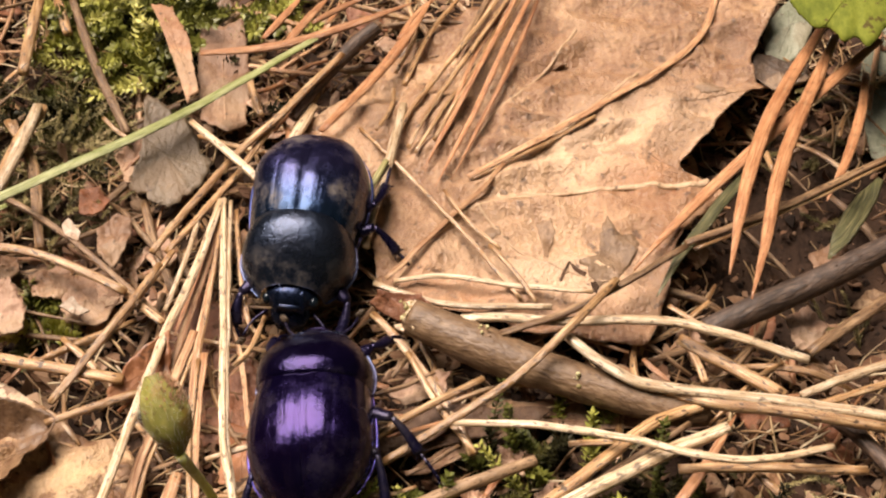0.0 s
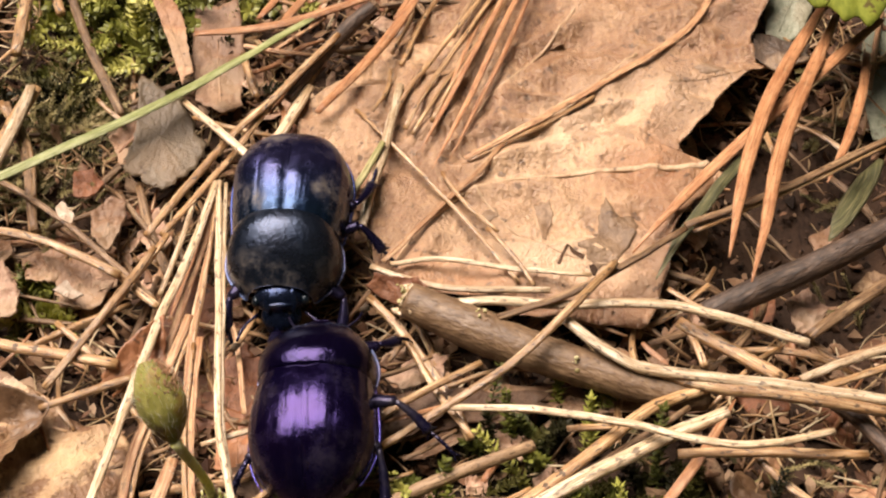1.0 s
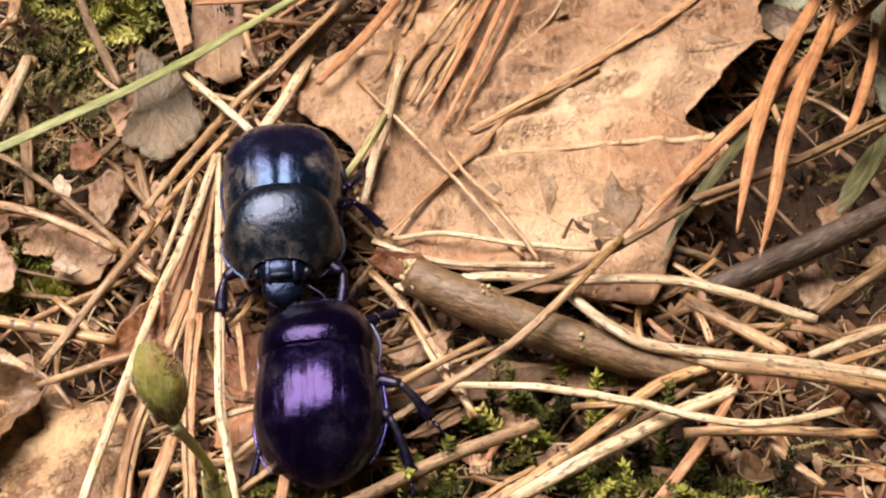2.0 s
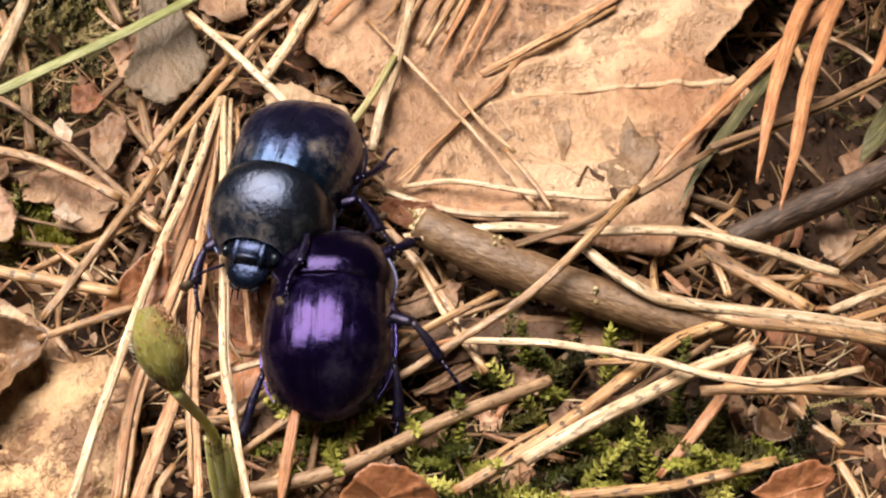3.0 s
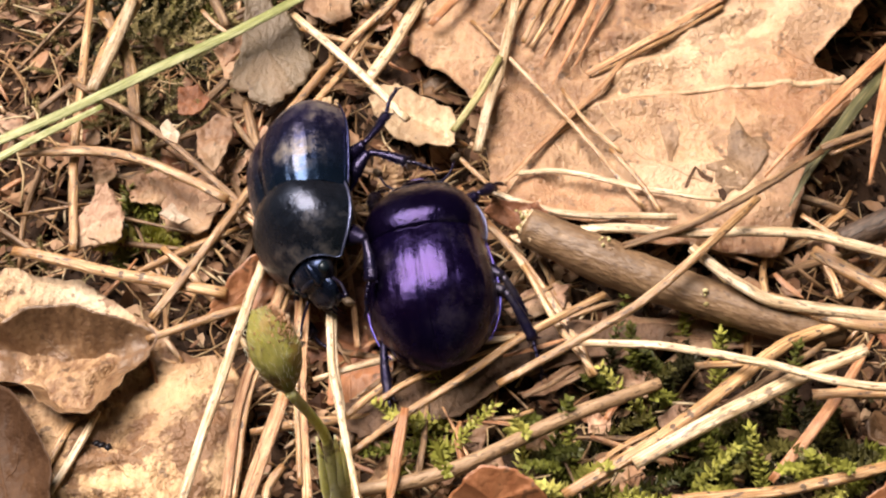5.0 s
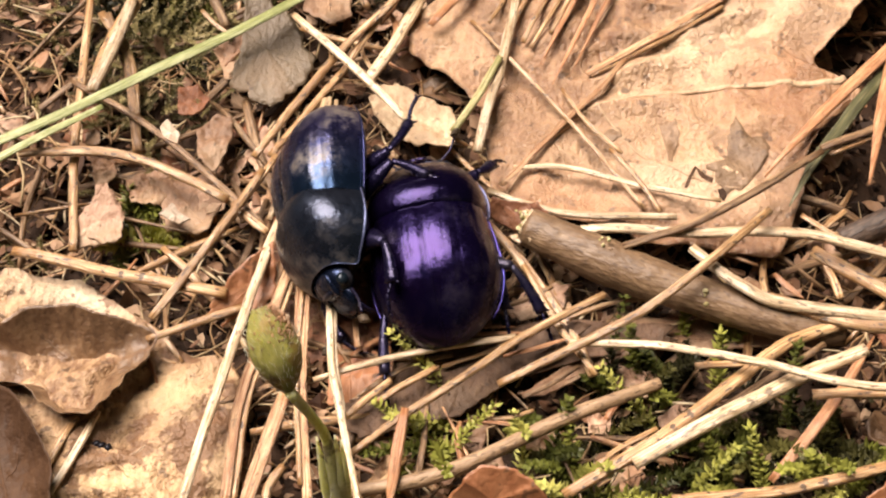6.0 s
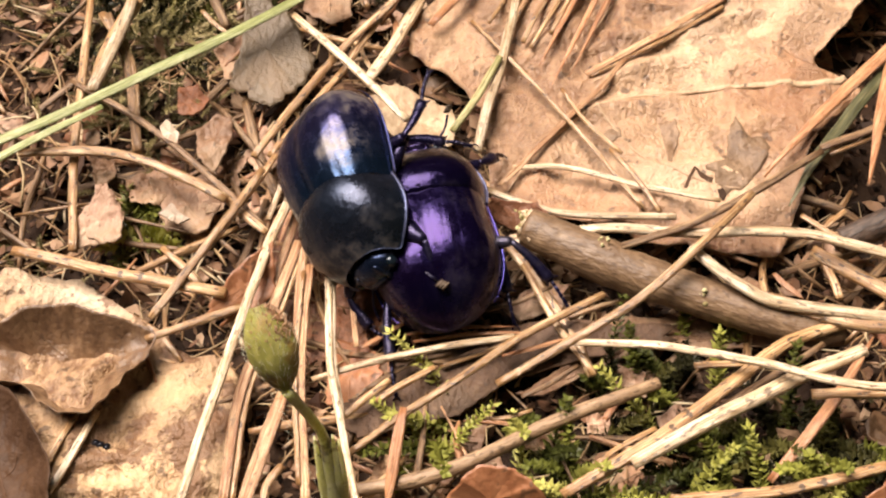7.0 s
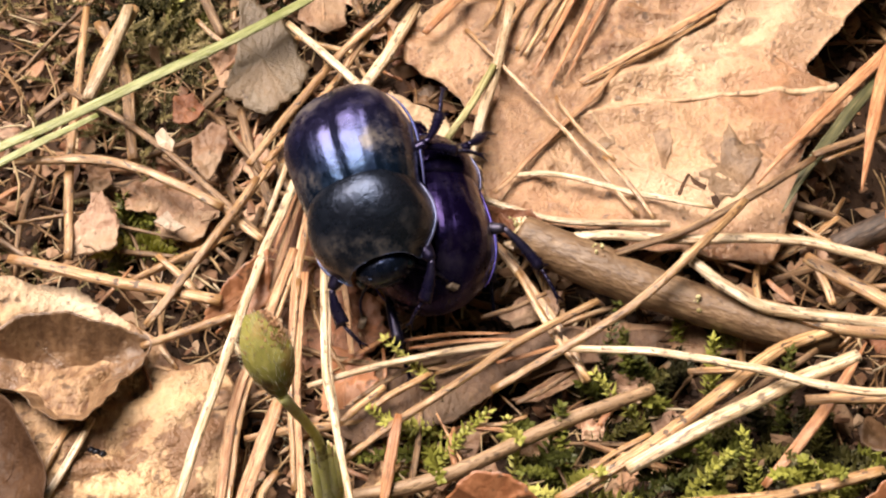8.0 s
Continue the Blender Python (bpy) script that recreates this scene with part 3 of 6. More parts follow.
def ground():
    g = np.concatenate([-np.geomspace(60000, 75, 26), np.linspace(-70, 70, 171), np.geomspace(75, 60000, 26)])
    n = len(g)
    verts = []
    for y in g:
        for x in g:
            far = math.hypot(x, y) > 400
            verts.append((x, y, -3.4 if far else ground_height(x, y)))
    faces = [(j * n + i, j * n + i + 1, (j + 1) * n + i + 1, (j + 1) * n + i) for j in range(n - 1) for i in range(n - 1)]
    tagged(new("ground", mesh_of("ground", verts, faces, SOIL)), "dark brown crumbly forest soil under the litter", "soil", kind="structure")


ground()


def unseen_wood():
    """Plain dark wood edge all round the clearing, far outside the view, added to block sky light and darken
    reflections; its crowns lean in over the glade.
    """
    n = 240
    verts, faces = [], []
    for i in range(n):
        a = 2 * math.pi * i / n
        r = 11.0 + 1.2 * noise.noise(Vector((math.cos(a) * 2, math.sin(a) * 2, 0)))
        # the added ring is kept low on the sun's side
        facing = max(0.0, math.cos(a) * SUN.x + math.sin(a) * SUN.y) / math.hypot(SUN.x, SUN.y)
        top = 25.0 - 16.5 * facing ** 0.55 + 1.6 * noise.noise(Vector((math.cos(a) * 5, math.sin(a) * 5, 3))) + 2.0 * noise.noise(Vector((math.cos(a) * 16, math.sin(a) * 16, 5)))
        lean = 0.42 * (1 - facing ** 0.55)
        for z, k in ((-0.2, 1.0), (top * 0.5, 1.0), (top * 0.85, 1.0 - 0.6 * lean), (top, 1.0 - lean), (top + 0.5, 1.3), (-0.2, 1.3)):
            verts.append((math.cos(a) * r * k * 1000, math.sin(a) * r * k * 1000, z * 1000))
    for i in range(n):
        j = (i + 1) % n
        for k in range(5):
            faces.append((i * 6 + k, j * 6 + k, j * 6 + k + 1, i * 6 + k + 1))
    m, nn, l, b = material("unseen_wood_skin")
    v = nn.new("ShaderNodeTexCoord").outputs["Object"]
    l.new(ramp(nn, l, noise_node(nn, l, v, 1.6, 8, 0.7), [(0.35, (0.012, 0.018, 0.008)), (0.65, (0.06, 0.075, 0.03))]), b.inputs["Base Color"])
    b.inputs["Roughness"].default_value = 0.9
    tagged(new("backdrop", mesh_of("backdrop", verts, faces, m)), "unseen dark green wood edge added to hold back sky light", "wood", kind="structure")


unseen_wood()


def mossy(x, y):
    """The damp mossy ground below the twig."""
    return -4 < x < 26 and y < -14.5 - 0.05 * x and noise.noise(Vector((x * 0.12, y * 0.16, 7.7))) > 0.0


def hollow(x, y):
    """The bare dark hollow sunk beside the oak leaf in place of shade, where little litter lies."""
    return math.exp(-((x - 28.5) / 8) ** 2 - ((y - 3.5) / 10) ** 2) > 0.3 or mossy(x, y)


def crumbs(count, seed):
    rnd = np.random.RandomState(seed)
    verts, faces = [], []
    base = np.array([(1, 0, 0), (-1, 0, 0), (0, 1, 0), (0, -1, 0), (0, 0, 1), (0, 0, -1)], dtype=float)
    tri = [(0, 2, 4), (2, 1, 4), (1, 3, 4), (3, 0, 4), (2, 0, 5), (1, 2, 5), (3, 1, 5), (0, 3, 5)]
    for _ in range(count):
        x, y = rnd.uniform(-46, 40), rnd.uniform(-35, 33)
        s = rnd.gamma(2.0, 0.14) + 0.08
        m = np.array(Euler(rnd.uniform(0, 6.28, 3)).to_matrix())
        o = len(verts)
        verts.extend((base * rnd.uniform(0.5, 1.2, (6, 1)) * s * rnd.uniform(0.5, 1, 3)) @ m.T + (x, y, ground_height(x, y) + s * 0.3))
        faces.extend(tuple(i + o for i in t) for t in tri)
    tagged(new("soil_crumbs", mesh_of("soil_crumbs", verts, faces, CRUMB, False)), "loose brown soil crumbs and rotted leaf grains", "soil", kind="stuff")


def scraps(count, seed):
    """Thin old needles and grass scraps beneath the larger stems: a dozen shapes, laid again and again."""
    rnd = np.random.RandomState(seed)
    kinds = []
    for k in range(14):
        h = rnd.uniform(3, 12) / 2
        b1, b2 = rnd.normal(0, 0.09) * h, rnd.normal(0, 0.05) * h
        r = rnd.uniform(0.13, 0.36)
        v, f, u = tube([(-h, 0, 0), (-h * 0.3, b1, 0.1), (h * 0.4, b1 + b2, 0.05), (h, 0, 0)], [r * 0.7, r, r, r * 0.5], 7, 0.65, 9, 0.08, k)
        kinds.append(mesh_of("grass_scrap", v, f, STEM[("brownstraw", "needle", "straw", "brownstraw", "orange")[k % 5]], True, u))
    for i in range(count):
        x, y = rnd.uniform(-43, 37), rnd.uniform(-32, 29)
        a = rnd.choice([rnd.normal(60, 24), rnd.normal(-20, 26), rnd.uniform(0, 180)])
        if hollow(x, y) and i % 9:
            continue
        ob = new("grass_scrap", kinds[i % 14])
        ob.matrix_basis = pose(x * MM, y * MM, (ground_height(x, y) + rnd.uniform(0.7, 2.3)) * MM, rnd.uniform(0, 360), rnd.normal(0, 5), a)
        tagged(ob, "thin old brown needle or grass scrap in litter", "grass scrap", "grass scraps")


def flakes(count, seed):
    """Rotted leaf flakes: thin, ragged, bent plates; two dozen shapes, laid again and again."""
    rnd = np.random.RandomState(seed)
    kinds = []
    for q in range(24):
        s = rnd.uniform(0.7, 2.6)
        k = rnd.randint(7, 12)
        ang = np.sort((np.arange(k) + rnd.uniform(-0.4, 0.4, k)) / k * 6.283)
        corner = np.stack([np.cos(ang), np.sin(ang) * rnd.uniform(0.4, 0.9)], 1) * rnd.uniform(0.6, 1.15, (k, 1)) * s
        n, rings = 30, 5
        t = np.linspace(0, k, n, endpoint=False)
        rim = np.stack([np.interp(t, range(k + 1), np.append(corner[:, e], corner[0, e])) for e in (0, 1)], 1)
        rim *= 1 + rnd.normal(0, 0.035, (n, 1))
        bend, roll = rnd.normal(0, 0.35) / s, rnd.uniform(0, 3.14)
        top = [np.zeros(3)]
        for r in range(1, rings + 1):
            for p in rim * (r / rings):
                w = p[0] * math.cos(roll) + p[1] * math.sin(roll)
                z = bend * w * w + 0.16 * noise.noise(Vector((p[0] * 1.1, p[1] * 1.1, q * 3.1))) * s
                top.append(np.array([p[0], p[1], z]))
        m = len(top)
        faces = []
        for i in range(n):
            j = (i + 1) % n
            faces += [(0, 1 + i, 1 + j), (m, m + 1 + j, m + 1 + i)]
            for r in range(rings - 1):
                a, e = 1 + r * n + i, 1 + r * n + j
                faces += [(a, a + n, e + n, e), (m + a, m + e, m + e + n, m + a + n)]
            a, e = 1 + (rings - 1) * n + i, 1 + (rings - 1) * n + j
            faces.append((a, m + a, m + e, e))
        kinds.append(mesh_of("leaf_flake", top + [p - np.array([0, 0, 0.1]) for p in top], faces, LEAF[("brown", "pink", "red", "brown", "curl", "bark", "tan", "brown")[q % 8]]))
    for i in range(count):
        x, y = rnd.uniform(-43, 37), rnd.uniform(-32, 29)
        if hollow(x, y) and i % 9:
            continue
        ob = new("leaf_flake", kinds[i % 24])
        ob.matrix_basis = pose(x * MM, y * MM, (ground_height(x, y) + rnd.uniform(0.4, 1.5)) * MM, rnd.normal(0, 17), rnd.normal(0, 17), rnd.uniform(0, 360))
        tagged(ob, "small ragged brown rotted leaf flake on the soil", "leaf flake", "leaf flakes")


def fibres(count, seed):
    """Hair-thin threads and splinters."""
    rnd = np.random.RandomState(seed)
    pieces = []
    for i in range(count):
        x, y = rnd.uniform(-46, 40), rnd.uniform(-35, 33)
        a = rnd.uniform(0, 3.14)
        h = rnd.uniform(1, 5) / 2
        d = np.array([math.cos(a), math.sin(a), rnd.normal(0, 0.2)])
        c = np.array([x, y, ground_height(x, y) + rnd.uniform(0.6, 1.8)])
        bend = np.array([-d[1], d[0], 0.1]) * rnd.normal(0, 0.15) * h
        r = rnd.uniform(0.04, 0.12)
        if hollow(x, y) and i % 6:
            continue
        pieces.append(tube([c - d * h, c + bend, c + d * h], [r * 0.8, r, r * 0.6], 4, 0.8, 4, 0.05, i))
    v, f, u = joined(pieces)
    tagged(new("plant_threads", mesh_of("plant_threads", v, f, FIBRE, True)), "hair-thin plant threads and splinters on soil", "plant litter", kind="stuff")


crumbs(9000, 3)


def leaf_crumbs(count, seed):
    """Shredded leaf: tiny bent chips lying every way."""
    rnd = np.random.RandomState(seed)
    verts, faces = [], []
    for i in range(count):
        x, y = rnd.uniform(-46, 40), rnd.uniform(-35, 33)
        s = rnd.gamma(2.5, 0.17) + 0.15
        if hollow(x, y) and i % 9:
            continue
        k = rnd.randint(5, 8)
        m = np.array(Euler((rnd.normal(0, 0.5), rnd.normal(0, 0.5), rnd.uniform(0, 6.28))).to_matrix())
        ang = np.sort((np.arange(k) + rnd.uniform(-0.4, 0.4, k)) / k * 6.283)
        rim = np.stack([np.cos(ang) * s, np.sin(ang) * s * rnd.uniform(0.3, 0.8), rnd.normal(0, 0.12, k) * s], 1) * rnd.uniform(0.6, 1.15, (k, 1))
        pts = np.vstack([[0, 0, 0.12 * s], rim]) @ m.T + (x, y, ground_height(x, y) + rnd.uniform(0.3, 1.3))
        o, q = len(verts), k + 1
        verts.extend(pts)
        verts.extend(pts - np.array([0, 0, 0.07]))
        for i in range(k):
            a, e = 1 + i, 1 + (i + 1) % k
            faces += [(o, o + a, o + e), (o + q, o + q + e, o + q + a), (o + a, o + q + a, o + q + e, o + e)]
    tagged(new("leaf_crumbs", mesh_of("leaf_crumbs", verts, faces, FLAKE, False)), "shredded brown leaf chips covering the soil", "leaf litter", kind="stuff")


leaf_crumbs(6500, 21)


# ---- moss ----
def moss(patches, mat, name, label, seed, fine=1.0, plump=0.13, bend=1.0):
    """Leafy moss shoots: a leaning stalk with rows of small pointed leaves. Patches: x, y, spread x, spread y, shoots, height."""
    rnd = np.random.RandomState(seed)
    verts, faces = [], []
    for px_, py_, sx, sy, count, tall in patches:
        for _ in range(count):
            x, y = px_ + rnd.normal(0, sx), py_ + rnd.normal(0, sy)
            a = rnd.uniform(0, 6.28)
            lean = rnd.uniform(0.3, 1.8) * bend
            d = np.array([math.cos(a) * lean, math.sin(a) * lean, 1.0])
            d /= np.linalg.norm(d)
            h = tall * rnd.uniform(0.7, 1.5)
            foot = np.array([x, y, ground_height(x, y) + 0.2])
            side = np.cross(d, (0, 0, 1.0))
            side /= np.linalg.norm(side) + 1e-9
            other = np.cross(side, d)
            curl = np.array([math.cos(a), math.sin(a), -0.5]) * h * rnd.uniform(0.1, 0.35)
            o = len(verts)
            # one shoot is one joined bit, so that it keeps one tone
            ring = []
            steps = 18
            for k in range(steps + 1):
                s = k / steps
                c = foot + d * h * s + curl * s * s
                w = 0.10 * (1 - 0.6 * s)
                ring.append(len(verts))
                verts += [c + side * w, c - side * w * 0.5 + other * w * 0.87, c - side * w * 0.5 - other * w * 0.87]
            for k in range(steps):
                p, q = ring[k], ring[k + 1]
                for e in range(3):
                    faces.append((p + e, p + (e + 1) % 3, q + (e + 1) % 3, q + e))
            for k in range(2, steps + 1):
                s = k / steps
                c = foot + d * h * s + curl * s * s
                for e in range(4):
                    b = e * 1.571 + k * 0.8 + rnd.normal(0, 0.25)
                    out = side * math.cos(b) + other * math.sin(b)
                    size = 0.72 * fine * (1 - 0.5 * s) * rnd.uniform(0.7, 1.2)
                    tip = c + out * size + d * size * rnd.uniform(0.3, 0.9)
                    cross = np.cross(out, d) * plump * fine
                    m = c + out * size * 0.5 + d * size * 0.12
                    i = len(verts)
                    verts += [m + cross, m - cross, tip]
                    faces += [(ring[k] + e % 3, i, i + 2), (ring[k] + e % 3, i + 2, i + 1)]
    tagged(new(name, mesh_of(name, verts, faces, mat, False)), label, "moss", kind="stuff")


moss([
    (-26.1, 24.7, 2.9, 3.4, 70, 4.7),
    (-30.2, 28.9, 2.9, 1.8, 20, 4.2),
    (-21.8, 26.8, 1.9, 2.8, 20, 4.2),
    (-15.1, 28.2, 1.9, 2.1, 16, 3.7),
    (-29.6, -5.0, 0.6, 0.6, 7, 3.0),
], MOSS, "moss", "bright yellow-green leafy moss cushions on the soil", 4, 1.8)
moss([
    (9.5, -13.6, 0.5, 0.4, 1, 4.6),
    (7.8, -14.2, 0.5, 0.4, 1, 4.6),
    (12.2, -15.2, 0.5, 0.4, 1, 4.6),
    (-7, -20, 0.5, 0.4, 2, 4.6),
    (-7.4, -22.1, 0.5, 0.4, 3, 4.6),
    (-9.3, -23.3, 0.5, 0.4, 2, 4.6),
    (-4.2, -20, 0.5, 0.4, 1, 4.6),
    (-2.6, -19.7, 0.5, 0.4, 1, 4.6),
    (-0.8, -22.9, 0.5, 0.4, 2, 4.6),
    (0.6, -24.1, 0.5, 0.4, 3, 4.6),
    (0.9, -25.7, 0.5, 0.4, 3, 4.6),
    (-1.5, -25.7, 0.5, 0.4, 2, 4.6),
    (9.9, -24.4, 0.5, 0.4, 2, 4.6),
    (7.8, -25.8, 0.5, 0.4, 2, 4.6),
    (11.3, -24.4, 0.5, 0.4, 2, 4.6),
    (16.3, -23.1, 0.5, 0.4, 2, 4.6),
    (15.2, -24.3, 0.5, 0.4, 2, 4.6),
    (5.5, -17.1, 0.5, 0.4, 1, 4.6),
    (4.3, -17.8, 0.5, 0.4, 1, 4.6),
    (2.9, -18.6, 0.5, 0.4, 1, 4.6),
    (7.5, -18.2, 0.5, 0.4, 2, 4.6),
    (10.6, -17.3, 0.5, 0.4, 1, 4.6),
    (6.1, -20.7, 0.5, 0.4, 2, 4.6),
    (3.1, -25.7, 0.5, 0.4, 2, 4.6),
    (17.6, -25.1, 0.5, 0.4, 1, 4.6),
    (12.9, -25.9, 0.5, 0.4, 2, 4.6),
    (19.7, -21.4, 0.5, 0.4, 1, 4.6),
    (11.1, -21.5, 0.5, 0.4, 2, 4.6),
    (14.4, -20.2, 0.5, 0.4, 1, 4.6),
], FROND, "moss_fronds", "upright yellow-green moss fronds below the thick twig", 24, 1.3, 0.14, 0.5)
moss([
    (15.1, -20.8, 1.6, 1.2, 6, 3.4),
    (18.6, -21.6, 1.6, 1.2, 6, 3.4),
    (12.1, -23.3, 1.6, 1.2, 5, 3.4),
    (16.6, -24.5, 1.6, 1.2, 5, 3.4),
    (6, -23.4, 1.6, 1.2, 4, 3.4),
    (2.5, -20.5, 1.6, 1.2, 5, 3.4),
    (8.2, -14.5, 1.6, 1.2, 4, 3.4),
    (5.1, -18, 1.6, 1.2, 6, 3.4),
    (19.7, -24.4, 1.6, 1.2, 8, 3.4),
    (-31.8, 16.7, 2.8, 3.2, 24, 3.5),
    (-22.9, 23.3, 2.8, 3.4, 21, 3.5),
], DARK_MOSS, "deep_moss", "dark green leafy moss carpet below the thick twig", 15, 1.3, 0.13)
moss([
    (-30.2, 14.8, 3.2, 3.7, 126, 3.7),
    (-31.6, 5.7, 2.0, 2.0, 48, 3.2),
    (-28.3, 12.9, 3.5, 2.8, 17, 3.2),
    (-38.0, 10.7, 3.0, 3.9, 17, 3.2),
    (-36.2, -9.9, 2.0, 2.8, 10, 3.2),
    (30.2, 14.2, 2.3, 3.7, 15, 3.2),
    (29.1, -3.2, 2.1, 2.1, 4, 3.2),
    (-29.4, -1.6, 1.6, 1.5, 3, 3.2),
    (-20.5, -4.8, 1.2, 1.0, 1, 2.6),
    (21.2, -18.0, 6.2, 2.3, 10, 3.2),
], BROWN_MOSS, "old_moss", "dull brownish-green matted moss between grass stems", 6, 0.6)

# ---- leaves, stems and twigs of the litter ----

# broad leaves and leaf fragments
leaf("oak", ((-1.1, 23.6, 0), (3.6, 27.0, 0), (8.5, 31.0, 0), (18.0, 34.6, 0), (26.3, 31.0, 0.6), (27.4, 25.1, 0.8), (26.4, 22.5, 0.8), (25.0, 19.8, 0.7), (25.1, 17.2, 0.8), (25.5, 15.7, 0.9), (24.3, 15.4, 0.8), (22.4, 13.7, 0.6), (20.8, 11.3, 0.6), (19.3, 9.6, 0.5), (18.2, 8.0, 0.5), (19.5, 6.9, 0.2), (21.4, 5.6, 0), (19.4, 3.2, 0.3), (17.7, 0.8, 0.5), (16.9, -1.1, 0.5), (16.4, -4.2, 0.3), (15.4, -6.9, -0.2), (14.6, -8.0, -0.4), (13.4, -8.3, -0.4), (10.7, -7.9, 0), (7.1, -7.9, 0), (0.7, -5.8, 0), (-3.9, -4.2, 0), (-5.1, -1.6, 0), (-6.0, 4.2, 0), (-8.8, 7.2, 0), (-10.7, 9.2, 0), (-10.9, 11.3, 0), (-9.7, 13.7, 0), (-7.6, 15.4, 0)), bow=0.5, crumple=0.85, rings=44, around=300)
leaf('grey', ((-23.3, 13.1, 2.2), (-22.5, 13.6, 2.2), (-19.6, 11.3, 1.5), (-18.0, 8.5, 0.6), (-18.2, 6.7, 0.4), (-20.8, 3.7, 0), (-23.9, 5.7, 0.6), (-23.2, 8.4, 1.5)), bow=0.2, crumple=0.08)
leaf('brown', ((-20.1, 24.0, -0.3), (-16.6, 24.9, -0.3), (-15.6, 18.6, -0.3), (-15.5, 13.0, -0.3), (-16.9, 11.8, -0.3), (-19.1, 13.4, -0.3), (-20.0, 19.5, -0.3)), bow=0.6, crumple=0.3)
leaf('bark', ((-24.2, 25.4, 1.4), (-22.5, 25.1, 1.4), (-20.8, 21.7, 1.4), (-19.3, 15.1, 1.4), (-20.2, 14.2, 1.4), (-22.4, 20.8, 1.4)), bow=0.5, crumple=0.2)
leaf('rust', ((-23.7, -13.8, 0.2), (-22.6, -12.2, 1.0), (-21.1, -10.5, 1.8), (-19.2, -9.2, 2.2), (-18.9, -11.9, 0.6), (-19.6, -13.4, 0.2), (-21.8, -13.5, 0)), bow=0.5, crumple=0.3)
leaf('red', ((-20.1, -5.2, -1.6), (-17.0, -3.4, -1.6), (-14.1, -4.5, -1.6), (-13.4, -10.3, -1.6), (-13.9, -15.2, -1.6), (-16.4, -16.8, -1.6), (-19.1, -15.2, -1.6), (-20.4, -10.7, -1.6)), bow=0.4, crumple=0.3)
leaf('rust', ((-6.9, -27.5, 1.0), (-6.2, -27.1, 3.0), (-4.6, -26.5, 3.6), (-2.8, -26.6, 3.4), (-1.4, -27.6, 3.0), (-1.1, -28.1, 2.0), (-3.7, -29.7, 0), (-6.5, -29.2, 0)), bow=0.5, crumple=0.25)
leaf('rust', ((18.3, -27.3, 1.0), (19.8, -26.1, 2.2), (21.9, -25.5, 2.2), (23.4, -25.8, 1.5), (23.0, -27.4, 0.5), (21.2, -28.8, 0)), bow=0.3, crumple=0.3)
leaf('red', ((-4.9, -4.7, 1.0), (-1.5, -5.6, 1.6), (-0.9, -6.4, 1.0), (-3.1, -6.7, 0), (-5.2, -5.4, 0)), bow=0.3, crumple=0.2)
leaf('pink', ((-33.2, -6.2, 0.5), (-32.4, -4.8, 0.8), (-31.4, -3.8, 1.0), (-30.1, -5.8, 0.6), (-30.0, -7.6, 0.2), (-33.1, -8.5, 0)), bow=0.3, crumple=0.2)
leaf('chip', ((-28.4, 1.4, 1.2), (-27.9, 2.0, 1.2), (-26.8, 0.7, 1.2), (-26.9, -0.2, 1.2), (-27.8, 0.2, 1.2)), bow=0.1, crumple=0.1)
leaf('brown', ((-25.8, 1.6, 0.6), (-24.5, 3.0, 0.6), (-23.3, 2.6, 0.6), (-23.3, 0.2, 0.6), (-24.2, -2.0, 0.6), (-25.4, -1.2, 0.6)), bow=0.5, crumple=0.3)
leaf('red', ((-27.6, 5.5, 0.5), (-26.2, 5.8, 0.5), (-25.2, 4.2, 0.5), (-26.1, 2.9, 0.5), (-27.4, 3.3, 0.5)), bow=0.3, crumple=0.2)
leaf('pink', ((-32.3, -3.6, 0.4), (-31.2, -3.4, 0.4), (-30.2, -5.7, 0.4), (-29.9, -7.9, 0.4), (-31.0, -8.3, 0.4), (-32.5, -7.4, 0.4)), bow=0.3, crumple=0.2)
leaf('chip', ((-27.7, -5.7, 0.5), (-26.8, -4.9, 0.5), (-26.1, -5.7, 0.5), (-25.4, -6.2, 0.5), (-26.1, -6.7, 0.5), (-27.0, -6.1, 0.5)), bow=0.1, crumple=0.1)
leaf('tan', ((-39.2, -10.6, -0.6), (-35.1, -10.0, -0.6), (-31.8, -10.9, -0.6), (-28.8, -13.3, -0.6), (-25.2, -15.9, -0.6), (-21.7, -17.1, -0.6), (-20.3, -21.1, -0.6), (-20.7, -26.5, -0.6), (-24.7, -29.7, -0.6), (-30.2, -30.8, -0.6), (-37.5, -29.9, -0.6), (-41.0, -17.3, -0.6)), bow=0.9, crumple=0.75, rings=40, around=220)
leaf('curl', ((-38.9, -15.7, 1.7), (-36.4, -15.8, 2.21), (-35.1, -14.8, 2.55), (-33.3, -14.5, 2.55), (-30.3, -14.8, 2.21), (-26.8, -15.8, 1.36), (-26.7, -17.3, 1.36), (-27.8, -19.5, 1.87), (-29.2, -22.1, 2.38), (-31.1, -22.5, 2.38), (-32.9, -21.7, 2.21), (-34.8, -20, 1.87), (-38, -19.8, 1.36)), bow=-3.0, crumple=0.45, rings=24, around=140)
leaf('shaded_umber', ((-38.2, -19.9, 1.6), (-35.6, -20.4, 2.4), (-33.7, -22.5, 3.2), (-31.8, -25.5, 3.2), (-31, -27.8, 3.2), (-31.7, -30.2, 2.4), (-36, -30.9, 1.6)), bow=-1.4, crumple=0.4, rings=16, around=100)
